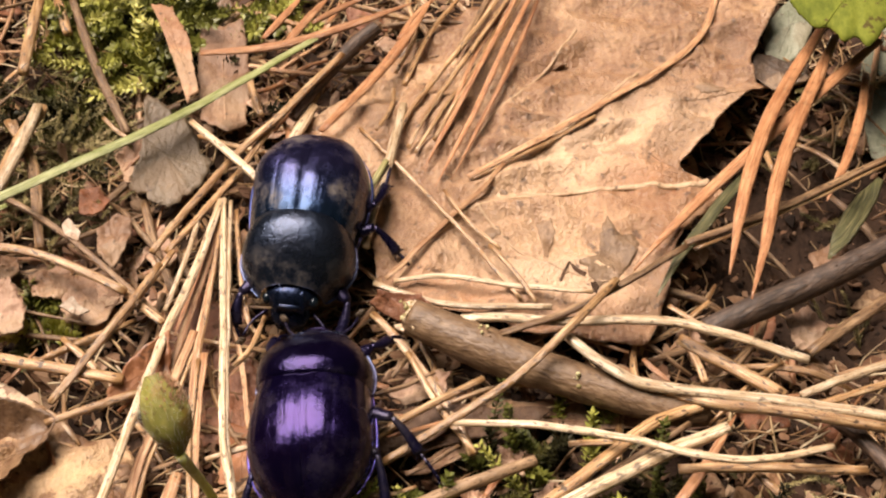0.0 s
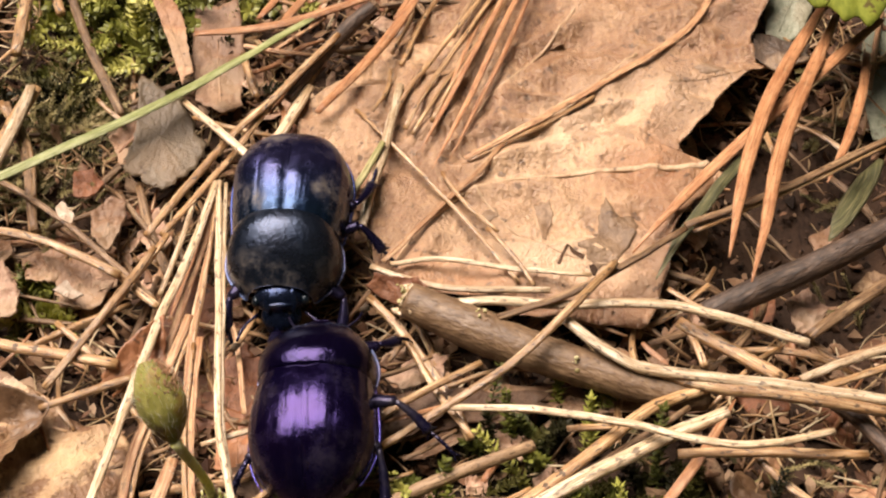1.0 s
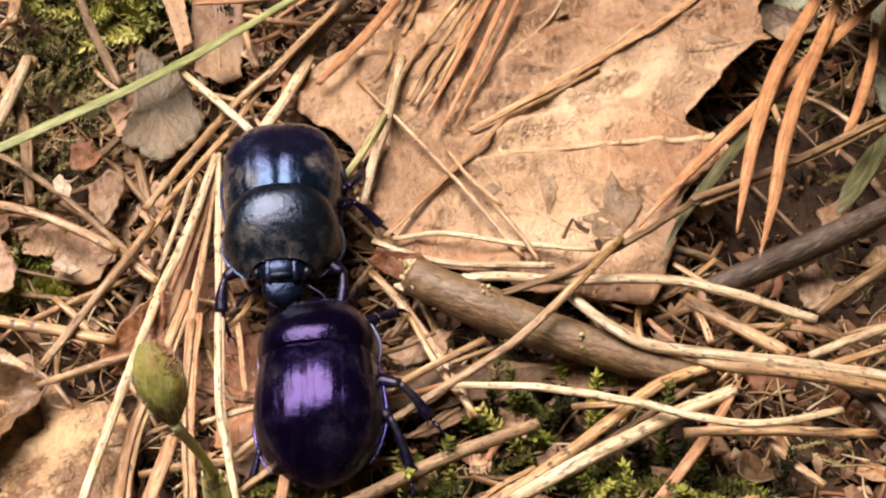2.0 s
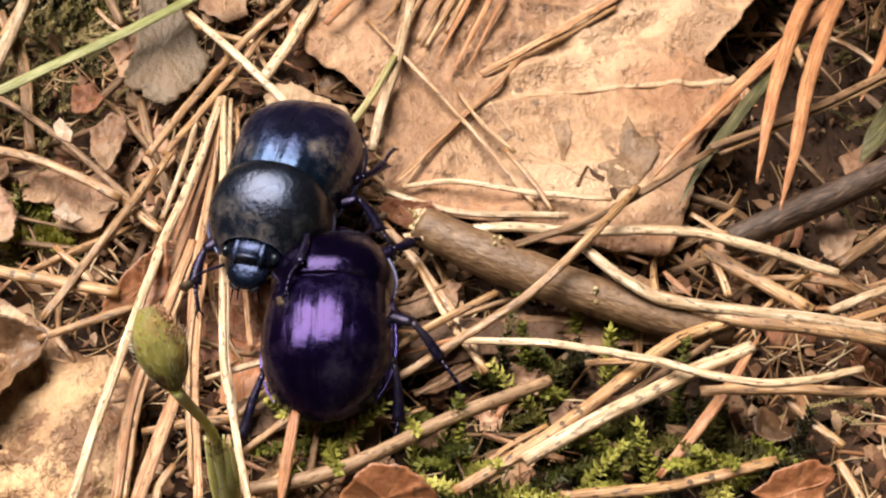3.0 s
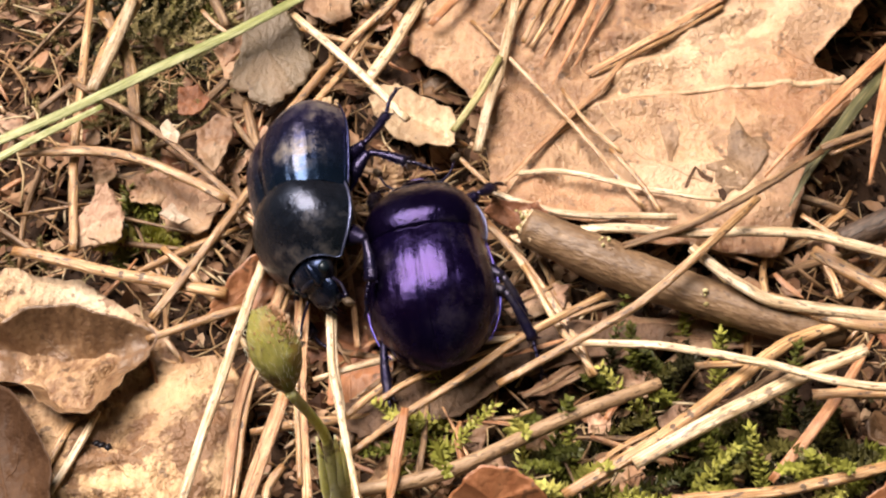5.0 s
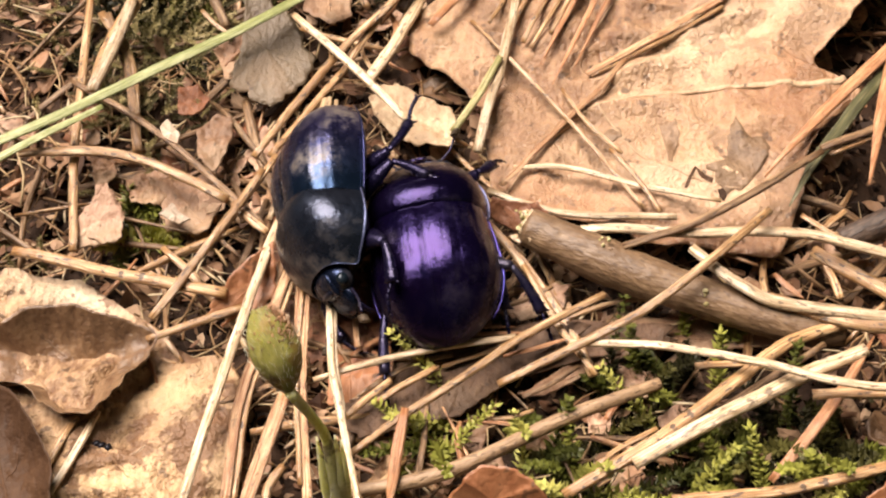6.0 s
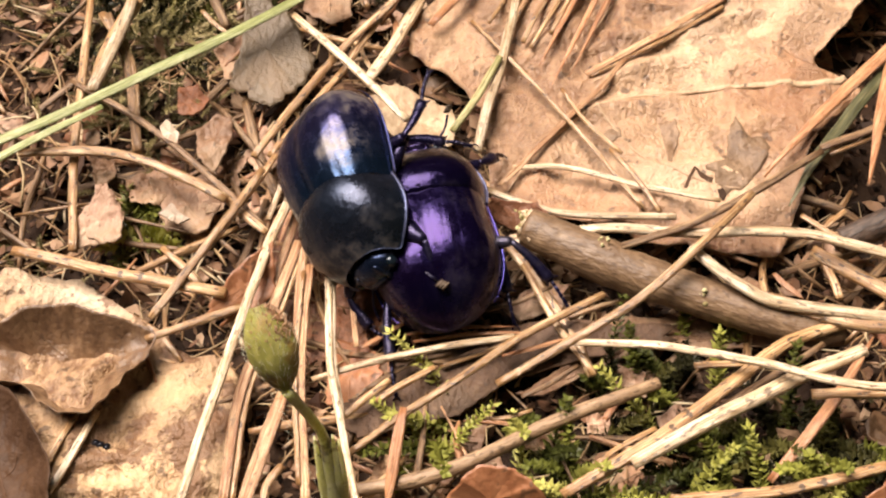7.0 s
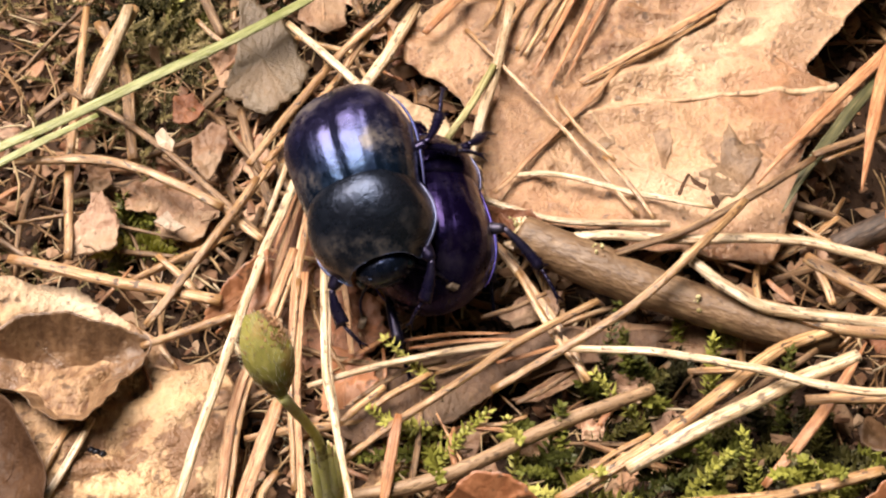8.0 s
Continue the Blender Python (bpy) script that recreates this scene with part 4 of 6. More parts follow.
leaf('cream', ((-13.7, 6.2, -0.1), (-11.9, 6.3, -0.1), (-10.3, 5.5, -0.1), (-8.1, 4.2, -0.1), (-7.2, 2.8, -0.1), (-7.6, 0.5, -0.1), (-9, 0.4, -0.1), (-11.7, 1.5, -0.1), (-13.4, 3.9, -0.1)), bow=0.4, crumple=0.3)
leaf('brownbark', ((-14.3, -20.2, -0.9), (-12.2, -18.9, -0.7), (-8.9, -18, -0.6), (-6.7, -16.3, -0.6), (-3.1, -15.1, -0.6), (0.1, -13.8, -0.6), (1.8, -14.5, -0.6), (-0.8, -16.6, -0.7), (-3.8, -18.3, -0.8), (-6.6, -20.6, -0.9), (-10.2, -21.6, -1), (-13.4, -22.9, -1)), bow=0.5, crumple=0.25, rings=12, around=90)
leaf('brown', ((1.1, -14.2, -2.0), (4.8, -12.4, -2.0), (8.9, -12.4, -2.0), (16.0, -14.2, -2.0), (13.8, -14.8, -2.0), (7.2, -14.6, -2.0)), bow=0.3, crumple=0.3)
leaf('dark', ((25.4, 20.9, -0.5), (26.9, 21.3, -0.5), (29.9, 20.1, -0.5), (29.4, 18.0, -0.5), (27.1, 17.3, -0.5), (25.1, 18.7, -0.5)), bow=0.5, crumple=0.2)
leaf('greygreen', ((27.1, 25.2, -1.0), (28.7, 27.5, -1.0), (31.4, 30.9, -1.0), (32.5, 29.5, -1.0), (30.5, 23.8, -1.0), (28.9, 21.3, -1.0), (26.7, 21.9, -1.0)), bow=0.3, crumple=0.2)
leaf('greygreen', ((35.4, 23.9, -2.0), (37.6, 26.7, -2.0), (39.4, 24.9, -2.0), (38.2, 15.9, -2.0), (36.1, 10.9, -2.0), (34.1, 11.3, -2.0), (34.1, 17.7, -2.0)), bow=0.3, crumple=0.2)
leaf('green', ((27.3, 19.6, 7.0), (28.7, 16.9, 7.0), (30.0, 16.6, 7.0), (30.7, 15.2, 7.0), (31.9, 15.5, 7.0), (32.6, 14.5, 7.0), (34.2, 16.5, 7.0), (35.8, 17.2, 7.0), (37.7, 20.1, 7.0), (37.0, 23.2, 7.0), (33.6, 25.0, 7.0), (29.1, 23.2, 7.0)), bow=0.8, crumple=0.2, around=120)
leaf('brown', ((-28.7, -2.4, -0.6), (-25.1, -1.4, -0.6), (-23.6, -3.8, -0.6), (-24.1, -6.7, -0.6), (-27.2, -6.2, -0.6)), bow=0.5, crumple=0.3)
leaf('pink', ((6.2, -19.9, -2.2), (7.7, -19.0, -2.2), (8.6, -19.6, -2.2), (8.0, -21.5, -2.2), (6.6, -21.8, -2.2)), bow=0.3, crumple=0.3)
leaf('pink', ((-4.0, -11.9, -1.5), (-2.0, -10.4, -1.5), (0.6, -10.0, -1.5), (0.1, -11.9, -1.5), (-2.7, -13.1, -1.5)), bow=0.3, crumple=0.3)
leaf('brown', ((-2.7, -18.9, -1.6), (0.5, -16.3, -1.6), (4.8, -14.8, -1.6), (5.8, -15.2, -1.6), (1.5, -17.1, -1.6), (-1.2, -19.0, -1.6)), bow=0.3, crumple=0.3)
leaf('pink', ((25.1, -4.9, -2.0), (27.0, -3.5, -2.0), (28.1, -5.6, -2.0), (27.3, -7.3, -2.0), (25.6, -7.7, -2.0)), bow=0.4, crumple=0.3)
leaf('brown', ((27.6, 1.1, -2.2), (29.9, 2.6, -2.2), (31.7, 1.5, -2.2), (30.8, -1.1, -2.2), (28.2, -0.8, -2.2)), bow=0.4, crumple=0.3)
# flat leaf laid in the dark bark skin, to paint its shade
leaf('brownbark', ((-13.0, -17.1, -1.3), (-7.2, -14.4, -1.3), (0.3, -12.9, -1.3), (7.0, -13.6, -1.3), (7.9, -14.6, -1.3), (0.3, -16.5, -1.3), (-5.9, -18.5, -1.3), (-12.1, -20.1, -1.3)), bow=0.3, crumple=0.3)
leaf('rust', ((-15.4, -15.3, -1.0), (-12.9, -14.7, -1.0), (-11.5, -17.6, -1.0), (-13.1, -20.2, -1.0), (-15.1, -19.7, -1.0)), bow=0.4, crumple=0.3)
leaf('red', ((-15.3, -10.5, -1.4), (-12.2, -10.2, -1.4), (-10.9, -14.1, -1.4), (-12.9, -15.3, -1.4), (-15.0, -13.9, -1.4)), bow=0.4, crumple=0.3)
leaf('brown', ((-25.9, 10.8, -0.9), (-23.7, 12.3, -0.9), (-22.8, 8.5, -0.9), (-24.3, 7.1, -0.9)), bow=0.4, crumple=0.3)
leaf('pink', ((-22.5, 0.6, -0.8), (-21.1, 2.7, -0.8), (-19.7, -0.1, -0.8), (-20.9, -2.1, -0.8)), bow=0.4, crumple=0.3)
leaf('brown', ((-30.7, -1.9, -0.6), (-28.3, -0.9, -0.6), (-26.8, -2.3, -0.6), (-27.9, -4.3, -0.6), (-30.1, -4.0, -0.6)), bow=0.4, crumple=0.4)
leaf('brown', ((-33.7, 0.4, -0.6), (-31.7, -0.3, -0.6), (-31.2, -2.0, -0.6), (-32.8, -2.3, -0.6)), bow=0.4, crumple=0.4)
leaf('pink', ((-25.5, -2.0, -0.5), (-23.2, -3.0, -0.5), (-23.3, -5.0, -0.5), (-25.1, -5.0, -0.5)), bow=0.4, crumple=0.3)
leaf('pink', ((3.7, -16.4, -1.8), (6.6, -17.0, -1.8), (5.5, -18.8, -1.8), (3.4, -18.5, -1.8)), bow=0.4, crumple=0.4)
leaf('brown', ((-2.9, -20.8, -2.2), (-0.2, -20.8, -2.2), (-0.5, -22.7, -2.2), (-2.6, -22.5, -2.2)), bow=0.4, crumple=0.4)
leaf('pink', ((1.8, -19.6, -2.2), (3.2, -19.9, -2.2), (3.0, -21.3, -2.2), (1.7, -21.0, -2.2)), bow=0.3, crumple=0.4)

# twigs
twig(((-2.2, -7.0, 0.8), (4.0, -10.2, 0.6), (10.6, -12.8, 0.3), (15.8, -14.4, 0), (18.2, -14.3, -0.4)), 3.1, 2.5, "pale")
twig(((18.9, -7.0, -0.8), (23.7, -5.2, 0.2), (27.9, -3.5, 1.0), (33.5, -0.6, 1.6)), 2.0, 1.9, "dark")
twig(((-5.4, 21.9, 2.0), (-7.2, 20.1, 1.6), (-9.5, 16.6, 1.4), (-11.8, 12.6, 1.0)), 1.3, 0.9, "dark")
twig(((-13.4, -26.7, 0), (-7.3, -25.5, 0.5), (-0.2, -21.8, 0.6), (3.9, -20.0, 0.6), (6.2, -18.9, 0.4)), 0.98, 0.9, "tan")
twig(((26.5, -13.9, -1.0), (28.6, -15.9, -1.0), (30.9, -19.3, -1.0)), 1.2, 1.1, "dark")

# pine needles, orange-brown
stem('needle', ((30.7, 21.1, 3.0), (25.3, 10.7, 4.0), (22.3, 2.6, 4.5), (20.1, -6.1, 4.5)), 1.13)
stem('needle', ((31.5, 19.8, 3.0), (25.5, 5.6, 4.5), (22.7, -4.2, 5.0), (21.3, -8.7, 5.0)), 1.09)
stem('needle', ((34.9, 19.1, 3.2), (28.3, 12.4, 3.0), (20.0, 4.1, 2.0), (15.3, -1.2, 1.4), (13.9, -2.9, 1.0)), 1.04)
stem('needle', ((33.9, 17.5, 1.0), (32.8, 12.9, 1.5), (30.7, 7.2, 2.0), (28.6, 3.0, 2.0)), 0.83)
stem('needle', ((7.8, 26.6, 2.6), (4.8, 18.9, 2.2), (2.3, 12.2, 1.6), (-0.6, 5.2, 1.1)), 0.5)
stem('needle', ((6.7, 26.8, 2.4), (3.5, 18.8, 2), (0.9, 12.6, 1.5), (-1.5, 7, 1.1)), 0.46)
stem('straw', ((6.3, 27, 2.2), (2.1, 18.9, 1.9), (-1.4, 12.4, 1.4), (-2.7, 9.3, 1.1)), 0.44)
stem('straw', ((5.7, 27.3, 2), (1.4, 19.8, 1.7), (-2.2, 13.8, 1.3), (-3.5, 10.8, 1.1)), 0.46)
stem('needle', ((5.4, 25, 1.8), (3, 20.1, 1.7), (0.3, 11.9, 1.3), (-1.4, 6.9, 1)), 0.4)
stem('straw', ((7.2, 27.3, 2), (4, 19.7, 1.8), (1.4, 14.6, 1.4), (-0.7, 10.1, 1)), 0.38)
stem('needle', ((8.5, 27.5, 1.8), (5.5, 18.2, 1.6), (2.9, 11.7, 1.2), (0.7, 6.2, 0.9)), 0.42)
stem('brownstraw', ((4.5, 27.9, 1.4), (2.1, 22, 1.2), (1, 19.5, 1)), 0.6)
stem('straw', ((4.9, 24.5, 1.4), (2.8, 18, 1.2), (0.3, 13.8, 1), (-2.1, 8.7, 0.9)), 0.34)
stem('straw', ((-3.0, 26.7, 0.6), (-2.3, 22.6, 0.6), (-3.8, 18.0, 0.6)), 0.42)
stem('straw', ((1.2, 26.8, 0.5), (-1.1, 22.7, 0.5), (-3.1, 16.8, 0.5)), 0.47)
stem('needle', ((-19.4, 18.4, 2.4), (-13.6, 19.2, 2.4), (-8.1, 21.4, 2.4), (-2.2, 24.5, 2.4)), 0.84)
stem('needle', ((-12.9, 19.5, 2.0), (-11.3, 22.4, 2.0), (-9.4, 25.6, 2.0)), 0.78)
stem('needle', ((-14.7, 21.6, 1.0), (-13.3, 24.0, 1.0), (-11.7, 26.8, 1.0)), 0.70)
stem('needle', ((-9.4, 10.2, 2.0), (-5.0, 16.8, 2.0), (-2.6, 21.5, 2.0), (-0.8, 25.6, 2.0)), 0.93)
stem('needle', ((-10.8, 23.9, 0.6), (-8.4, 25.8, 0.6), (-6.5, 27.0, 0.6)), 0.64)
stem('needle', ((-13.2, 11.3, 0.8), (-11.3, 14.9, 0.8), (-8.1, 19.7, 0.8)), 0.61)
stem('needle', ((-3.7, 20.5, 1.9), (-2.0, 23.9, 1.9), (0.3, 26.3, 1.9)), 0.42)
stem('needle', ((-9.8, -21.9, 2.2), (-10.2, -24.4, 1.6), (-10.7, -28.2, 0.5)), 0.78)
stem('needle', ((12.8, -25.6, 0), (15.3, -22.7, 0.6), (17.7, -19.4, 1.0), (19.9, -15.9, 1.4)), 0.79)
stem('needle', ((14.1, -10.3, 0.2), (14.9, -11.3, 0.2), (15.9, -12.3, 0.2)), 0.48)
stem('needle', ((-12.6, 12.6, 0.8), (-12.0, 10.4, 0.8), (-13.5, 6.6, 0.8)), 0.50)

# dry grass stems and straw
stem('straw', ((-8.0, 18.2, 2.6), (-12.6, 12.0, 2.0), (-16.4, 7.2, 1.6), (-21.3, -1.5, 1.4)), 0.64)
stem('straw', ((-20.5, -3.0, 1.8), (-23.4, -8.8, 1.8), (-26.9, -14.8, 1.2)), 0.65)
stem('straw', ((-8.5, 17.8, 2.0), (-13.0, 11.8, 1.4), (-16.0, 6.1, 1.0), (-20.3, -1.1, 0.9)), 0.58)
stem('straw', ((-19.8, -1.2, 1.2), (-23.1, -7.7, 1.0), (-25.9, -12.1, 0.8)), 0.55)
stem('brownstraw', ((-31.0, 26.7, 0.8), (-28.1, 18.8, 0.8), (-24.6, 11.1, 0.8)), 0.79)
stem('pale', ((-31.7, 13.1, 1.8), (-32.5, 8.4, 1.8), (-33.5, 4.1, 1.8)), 1.02)
stem('straw', ((-35.3, 14.2, 0.6), (-34.8, 6.5, 0.6), (-34.3, -0.5, 0.6), (-33.1, -9.0, 0.6)), 0.66)
stem('straw', ((-26.4, 11.8, 1.8), (-25.4, 10.6, 1.8), (-24.2, 9.5, 1.8)), 0.40)
stem('pale', ((-19.5, 10.7, 2.6), (-15.5, 6.4, 2.8), (-10.6, 0.5, 3.0)), 0.66)
stem('brownstraw', ((-33.8, 12.7, 0.4), (-31.6, 7.4, 0.4), (-29.8, -0.2, 0.4)), 0.74)
stem('brownstraw', ((-35.4, 5.8, 0.9), (-29.2, 1.6, 0.9), (-24.1, -3.1, 0.9), (-20.2, -7.1, 0.9)), 0.53)
stem('straw', ((-37.9, -1.4, 1.6), (-33.8, -1.2, 1.6), (-31.1, -1.4, 1.6), (-27.7, -2.6, 1.6), (-22.8, -5.3, 1.6)), 0.76)
stem('straw', ((-37.2, -9.0, 0.6), (-33.7, -9.9, 0.8), (-29.9, -11.0, 0.9), (-22.2, -12.6, 0.9)), 0.88)
stem('straw', ((-22.9, -4.9, 1.0), (-21.6, -6.2, 1.0), (-19.9, -7.7, 1.0)), 0.63)
stem("pale", ((-16.7, 4.0, 1.0), (-17.8, -2.3, 1.3), (-19.6, -9.5, 1.6), (-21.8, -21.0, 2.2), (-23.1, -29.0, 2.6)), 0.70)
stem('pale', ((-18.0, 3.6, 0.8), (-19.0, -2.5, 0.9), (-19.9, -6.6, 0.9)), 0.43)
stem('pale', ((-16.5, 4.2, 0.9), (-16, -3, 1.1), (-15.5, -8.8, 1.3), (-14.8, -17.6, 1.9), (-13.6, -23.4, 2.3), (-12.2, -29.2, 2.7)), 0.52)
stem('pale', ((-16, 4.1, 0.8), (-15.6, -2.9, 1), (-15.2, -8.8, 1.2), (-14.6, -17.1, 1.7), (-13.6, -22.7, 2.1)), 0.36)
stem('orange', ((-16.6, 3.2, 0.7), (-17.4, -2.5, 0.6), (-18.4, -7.7, 0.5), (-19.2, -12, 0.4)), 0.6)
stem('orange', ((-16.4, 2.3, 0.6), (-16.9, -3.6, 0.5), (-17.4, -9, 0.5), (-17.3, -14.6, 0.5), (-16.4, -21.4, 0.5)), 0.5)
stem('straw', ((-16.6, 2, 0.8), (-16.8, -4.8, 0.7), (-17.2, -11, 0.6)), 0.34)
stem('needle', ((-16.8, 2.9, 0.3), (-18.1, -3.3, 0.2), (-19.2, -8.4, 0.1)), 0.5)
stem('straw', ((-15.6, 3.5, 0.4), (-14.9, -1.9, 0.4), (-13.9, -7, 0.2), (-12.6, -8.4, 0)), 0.4)
stem('orange', ((-15.4, -6.5, 0.2), (-14.2, -10.5, 0.2), (-13.3, -16.3, 0.3)), 0.4)
stem('straw', ((-12.8, -6.5, 0.2), (-13.7, -9.6, 0.3), (-15.2, -11.6, 0.4)), 0.4)
stem('orange', ((-17.7, -8.1, 0.6), (-19.3, -14.9, 0.6), (-20.6, -20.6, 0.6), (-20.8, -27.8, 0.6)), 0.74)
stem('straw', ((-17.3, -8.6, 0.3), (-18.8, -14.7, 0.3), (-20.1, -20.2, 0.3), (-20.3, -27.6, 0.3)), 0.49)
stem('orange', ((-16.8, -10.1, 0.7), (-16.8, -17.8, 0.7), (-15.7, -27.8, 0.7)), 0.69)
stem('straw', ((-17.1, -10.8, 0.9), (-17.1, -18.0, 0.9), (-16.2, -26.7, 0.9)), 0.35)
stem('orange', ((-17.8, -19.8, 0.2), (-18.6, -23.2, 0.2), (-19.6, -27.7, 0.2)), 1.02)
stem('straw', ((-27.1, -16.2, 0.9), (-23.8, -14.8, 0.9), (-20.9, -13.6, 0.9)), 0.61)
stem('pale', ((-15.9, -19.2, 0.9), (-12.1, -17.8, 0.9), (-7.9, -16.7, 0.9), (-3, -15.8, 0.9)), 0.5)
stem('straw', ((-13.2, -24.6, 1.1), (-10.1, -21.9, 1.1), (-6.7, -19.3, 1.1), (-2.6, -16, 1.1), (2.8, -12.6, 1.1)), 0.58)
stem('straw', ((-13.7, -21.5, 0.3), (-12.5, -20.2, 0.3), (-11.0, -18.8, 0.3)), 0.54)
stem('brownstraw', ((-10.5, -19.5, 0.3), (-9.1, -18.5, 0.3), (-7.9, -17.8, 0.3)), 0.39)
stem('pale', ((-29.6, -21.4, 0.6), (-30.5, -24.1, 0.6), (-31.8, -27.3, 0.6)), 0.54)
stem('straw', ((-30.8, -21.5, 0.4), (-31.5, -23.4, 0.4), (-32.5, -25.9, 0.4)), 0.50)
stem('straw', ((-17.4, -25.1, 0.4), (-18.2, -26.5, 0.4), (-18.3, -28.0, 0.4)), 0.62)
stem('pale', ((10.8, -5.2, 1.4), (5.5, -4.5, 1.2), (0, -3.3, 0.9), (-3.6, -3.7, 0.8)), 0.42, key='lifted_straw')
stem('pale', ((-5.0, -3.9, 0.8), (-1.6, -5.5, 1.0), (1.6, -6.2, 1.1), (7.8, -6.4, 1.2)), 0.55)
stem('pale', ((-2.2, -8.2, 1.2), (2.7, -7.7, 1.6), (8.9, -8.0, 1.6), (14.8, -7.9, 1.6), (19.8, -9.1, 1.6), (25.5, -11.1, 1.2)), 0.76)
stem('straw', ((-4.1, -19.2, 0.6), (0, -16.6, 1.2), (5.2, -13.4, 2.6), (9.3, -9.2, 3.3), (12.4, -5.3, 3.0)), 0.65, key='pressed_straw')
stem('brownstraw', ((33.8, 7.2, 2.2), (25.4, 2.2, 2.4), (17.7, -1.5, 2.4)), 0.63)
stem('brownstraw', ((17.7, -1.7, 2.4), (13.6, -4.7, 2.4), (8.9, -7.6, 2.2), (4.0, -9.4, 2.0)), 0.59)
stem('straw', ((33.8, 6.8, 2.0), (25.4, 1.9, 2.1), (18.3, -1.7, 2.0)), 0.37)
stem('pale', ((8.5, -9.8, 2.4), (11.0, -12.1, 2.2), (13.6, -13.5, 1.8), (16.7, -14.0, 1.6), (23.4, -14.8, 1.4), (30.5, -15.9, 1.2)), 0.90)
stem('straw', ((13.7, -13.0, 1.2), (18.2, -14.6, 1.2), (23.4, -15.4, 1.2), (30.5, -16.5, 0.8)), 1.06)
stem('pale', ((0.5, -16.4, 1.2), (6.4, -17.0, 1.8), (12.6, -18.7, 2.6), (17.5, -20.3, 3.0), (21.2, -20.5, 3.0), (25.9, -19.2, 2.6)), 0.59)
stem('straw', ((28.3, -20.1, 1.0), (24.9, -20.0, 1.0), (21.3, -19.8, 1.0), (15.7, -20.0, 1.0)), 0.78)
stem('straw', ((0.1, -26.8, 0.2), (5.9, -23.2, 0.8), (10.8, -19.2, 1.0), (14.3, -16.3, 1.0), (18.1, -14.6, 0.8)), 0.93)
stem('pale', ((4.4, -24.9, 0.8), (9.7, -21.9, 1.4), (15.3, -18.8, 1.4), (19.3, -16.8, 1.2)), 1.08)
stem('brownstraw', ((5.9, -23.4, 0.2), (10.8, -20.2, 0.4), (16.9, -15.9, 0.4)), 0.54)
stem('straw', ((6.5, -27.3, 0.6), (12.5, -26.7, 0.6), (16.0, -25.9, 0.6), (20.2, -24.7, 0.6)), 0.81)
stem('straw', ((8.5, -17.6, 0.4), (10.0, -17.5, 0.4), (11.7, -17.4, 0.4)), 0.54)
stem('straw', ((2.1, -24.3, -0.5), (3.8, -23.0, -0.5), (6.0, -21.7, -0.5)), 0.39)
stem('straw', ((-2.5, -9.7, 0.2), (-0.2, -14.5, 0.2), (2.2, -18.2, 0.2)), 0.50)
stem('straw', ((-5.1, -5.9, -0.2), (-2.6, -9.2, -0.2), (0.6, -14.6, -0.2), (2.0, -18.0, -0.2)), 0.71)
stem('orange', ((4.7, 8.0, 0.6), (2.5, 4.6, 0.8), (0.9, 2.8, 0.8), (-4.1, -3.6, 0.8)), 0.49)
stem('straw', ((-6.5, 11.5, 1.0), (-3.9, 8.0, 1.2), (0.9, 1.5, 1.2), (5.6, -5.5, 1.0)), 0.35)
stem('pale', ((-3.1, 13.9, 1.0), (-4.3, 6.5, 1.4), (-5.0, 3.4, 1.4), (-5.8, -0.8, 1.0)), 0.76)
stem('olive', ((-4.3, 7.1, 2.0), (-5.8, 3.7, 1.8), (-7.5, 0.7, 1.5)), 0.59)
stem('straw', ((-5.2, 10.9, 1.4), (-4.1, 13.4, 1.2), (-3.9, 15.8, 1.0)), 0.34)
stem('pale', ((-10.2, 14.1, 0.8), (-12.0, 9.6, 0.8), (-13.9, 6.0, 0.6)), 0.95)
stem('straw', ((-13.7, 12.0, 0.2), (-14.5, 9.4, 0.2), (-13.3, 6.8, 0.2)), 0.34)
stem('orange', ((1.9, 6.5, 0.7), (7.1, 10.1, 0.8), (12.9, 14.4, 0.9), (19.1, 19.4, 1.0), (21.6, 23.0, 1.0), (22.9, 27.0, 1.0)), 0.62)
stem('straw', ((2.2, 6.4, 0.6), (7.7, 9.9, 0.6), (12.0, 13.0, 0.7)), 0.36)
stem('straw', ((0.1, 5.0, 1.0), (1.7, 2.1, 1.0), (4.2, -0.8, 1.0)), 0.34)
stem('straw', ((3.4, -0.8, 1.4), (5.0, -3.0, 1.4), (6.7, -6.1, 1.4)), 0.39)
stem('brownstraw', ((25.8, -9.9, 0.4), (28.8, -7.6, 0.4), (32.5, -4.8, 0.4)), 0.95)
stem('pale', ((24.8, -13.5, 0.3), (28.2, -12.0, 0.3), (31.6, -10.7, 0.3)), 0.71)
stem('straw', ((25.2, -14.5, 0.1), (28.6, -13.2, 0.1), (31.4, -12.2, 0.1)), 0.60)
stem('straw', ((16.9, -7.9, -0.6), (20.0, -10.1, -0.6), (23.9, -12.9, -0.6)), 1.10)
stem('straw', ((17.5, -8.2, -0.8), (18.1, -9.9, -0.8), (18.5, -11.6, -0.8)), 0.60)
stem('straw', ((16.3, -5.5, 0.2), (17.8, -6.8, 0.2), (19.0, -7.8, 0.2)), 0.44)
stem('straw', ((17.8, -6.4, 0), (19.3, -5.0, 0)), 0.39)
stem('straw', ((31.4, 12.4, -1.0), (31.9, 14.1, -1.0), (32.7, 15.4, -1.0)), 0.44)
stem('straw', ((28.1, 12.2, -1.6), (30.0, 10.9, -1.6), (32.1, 8.5, -1.6)), 0.49)
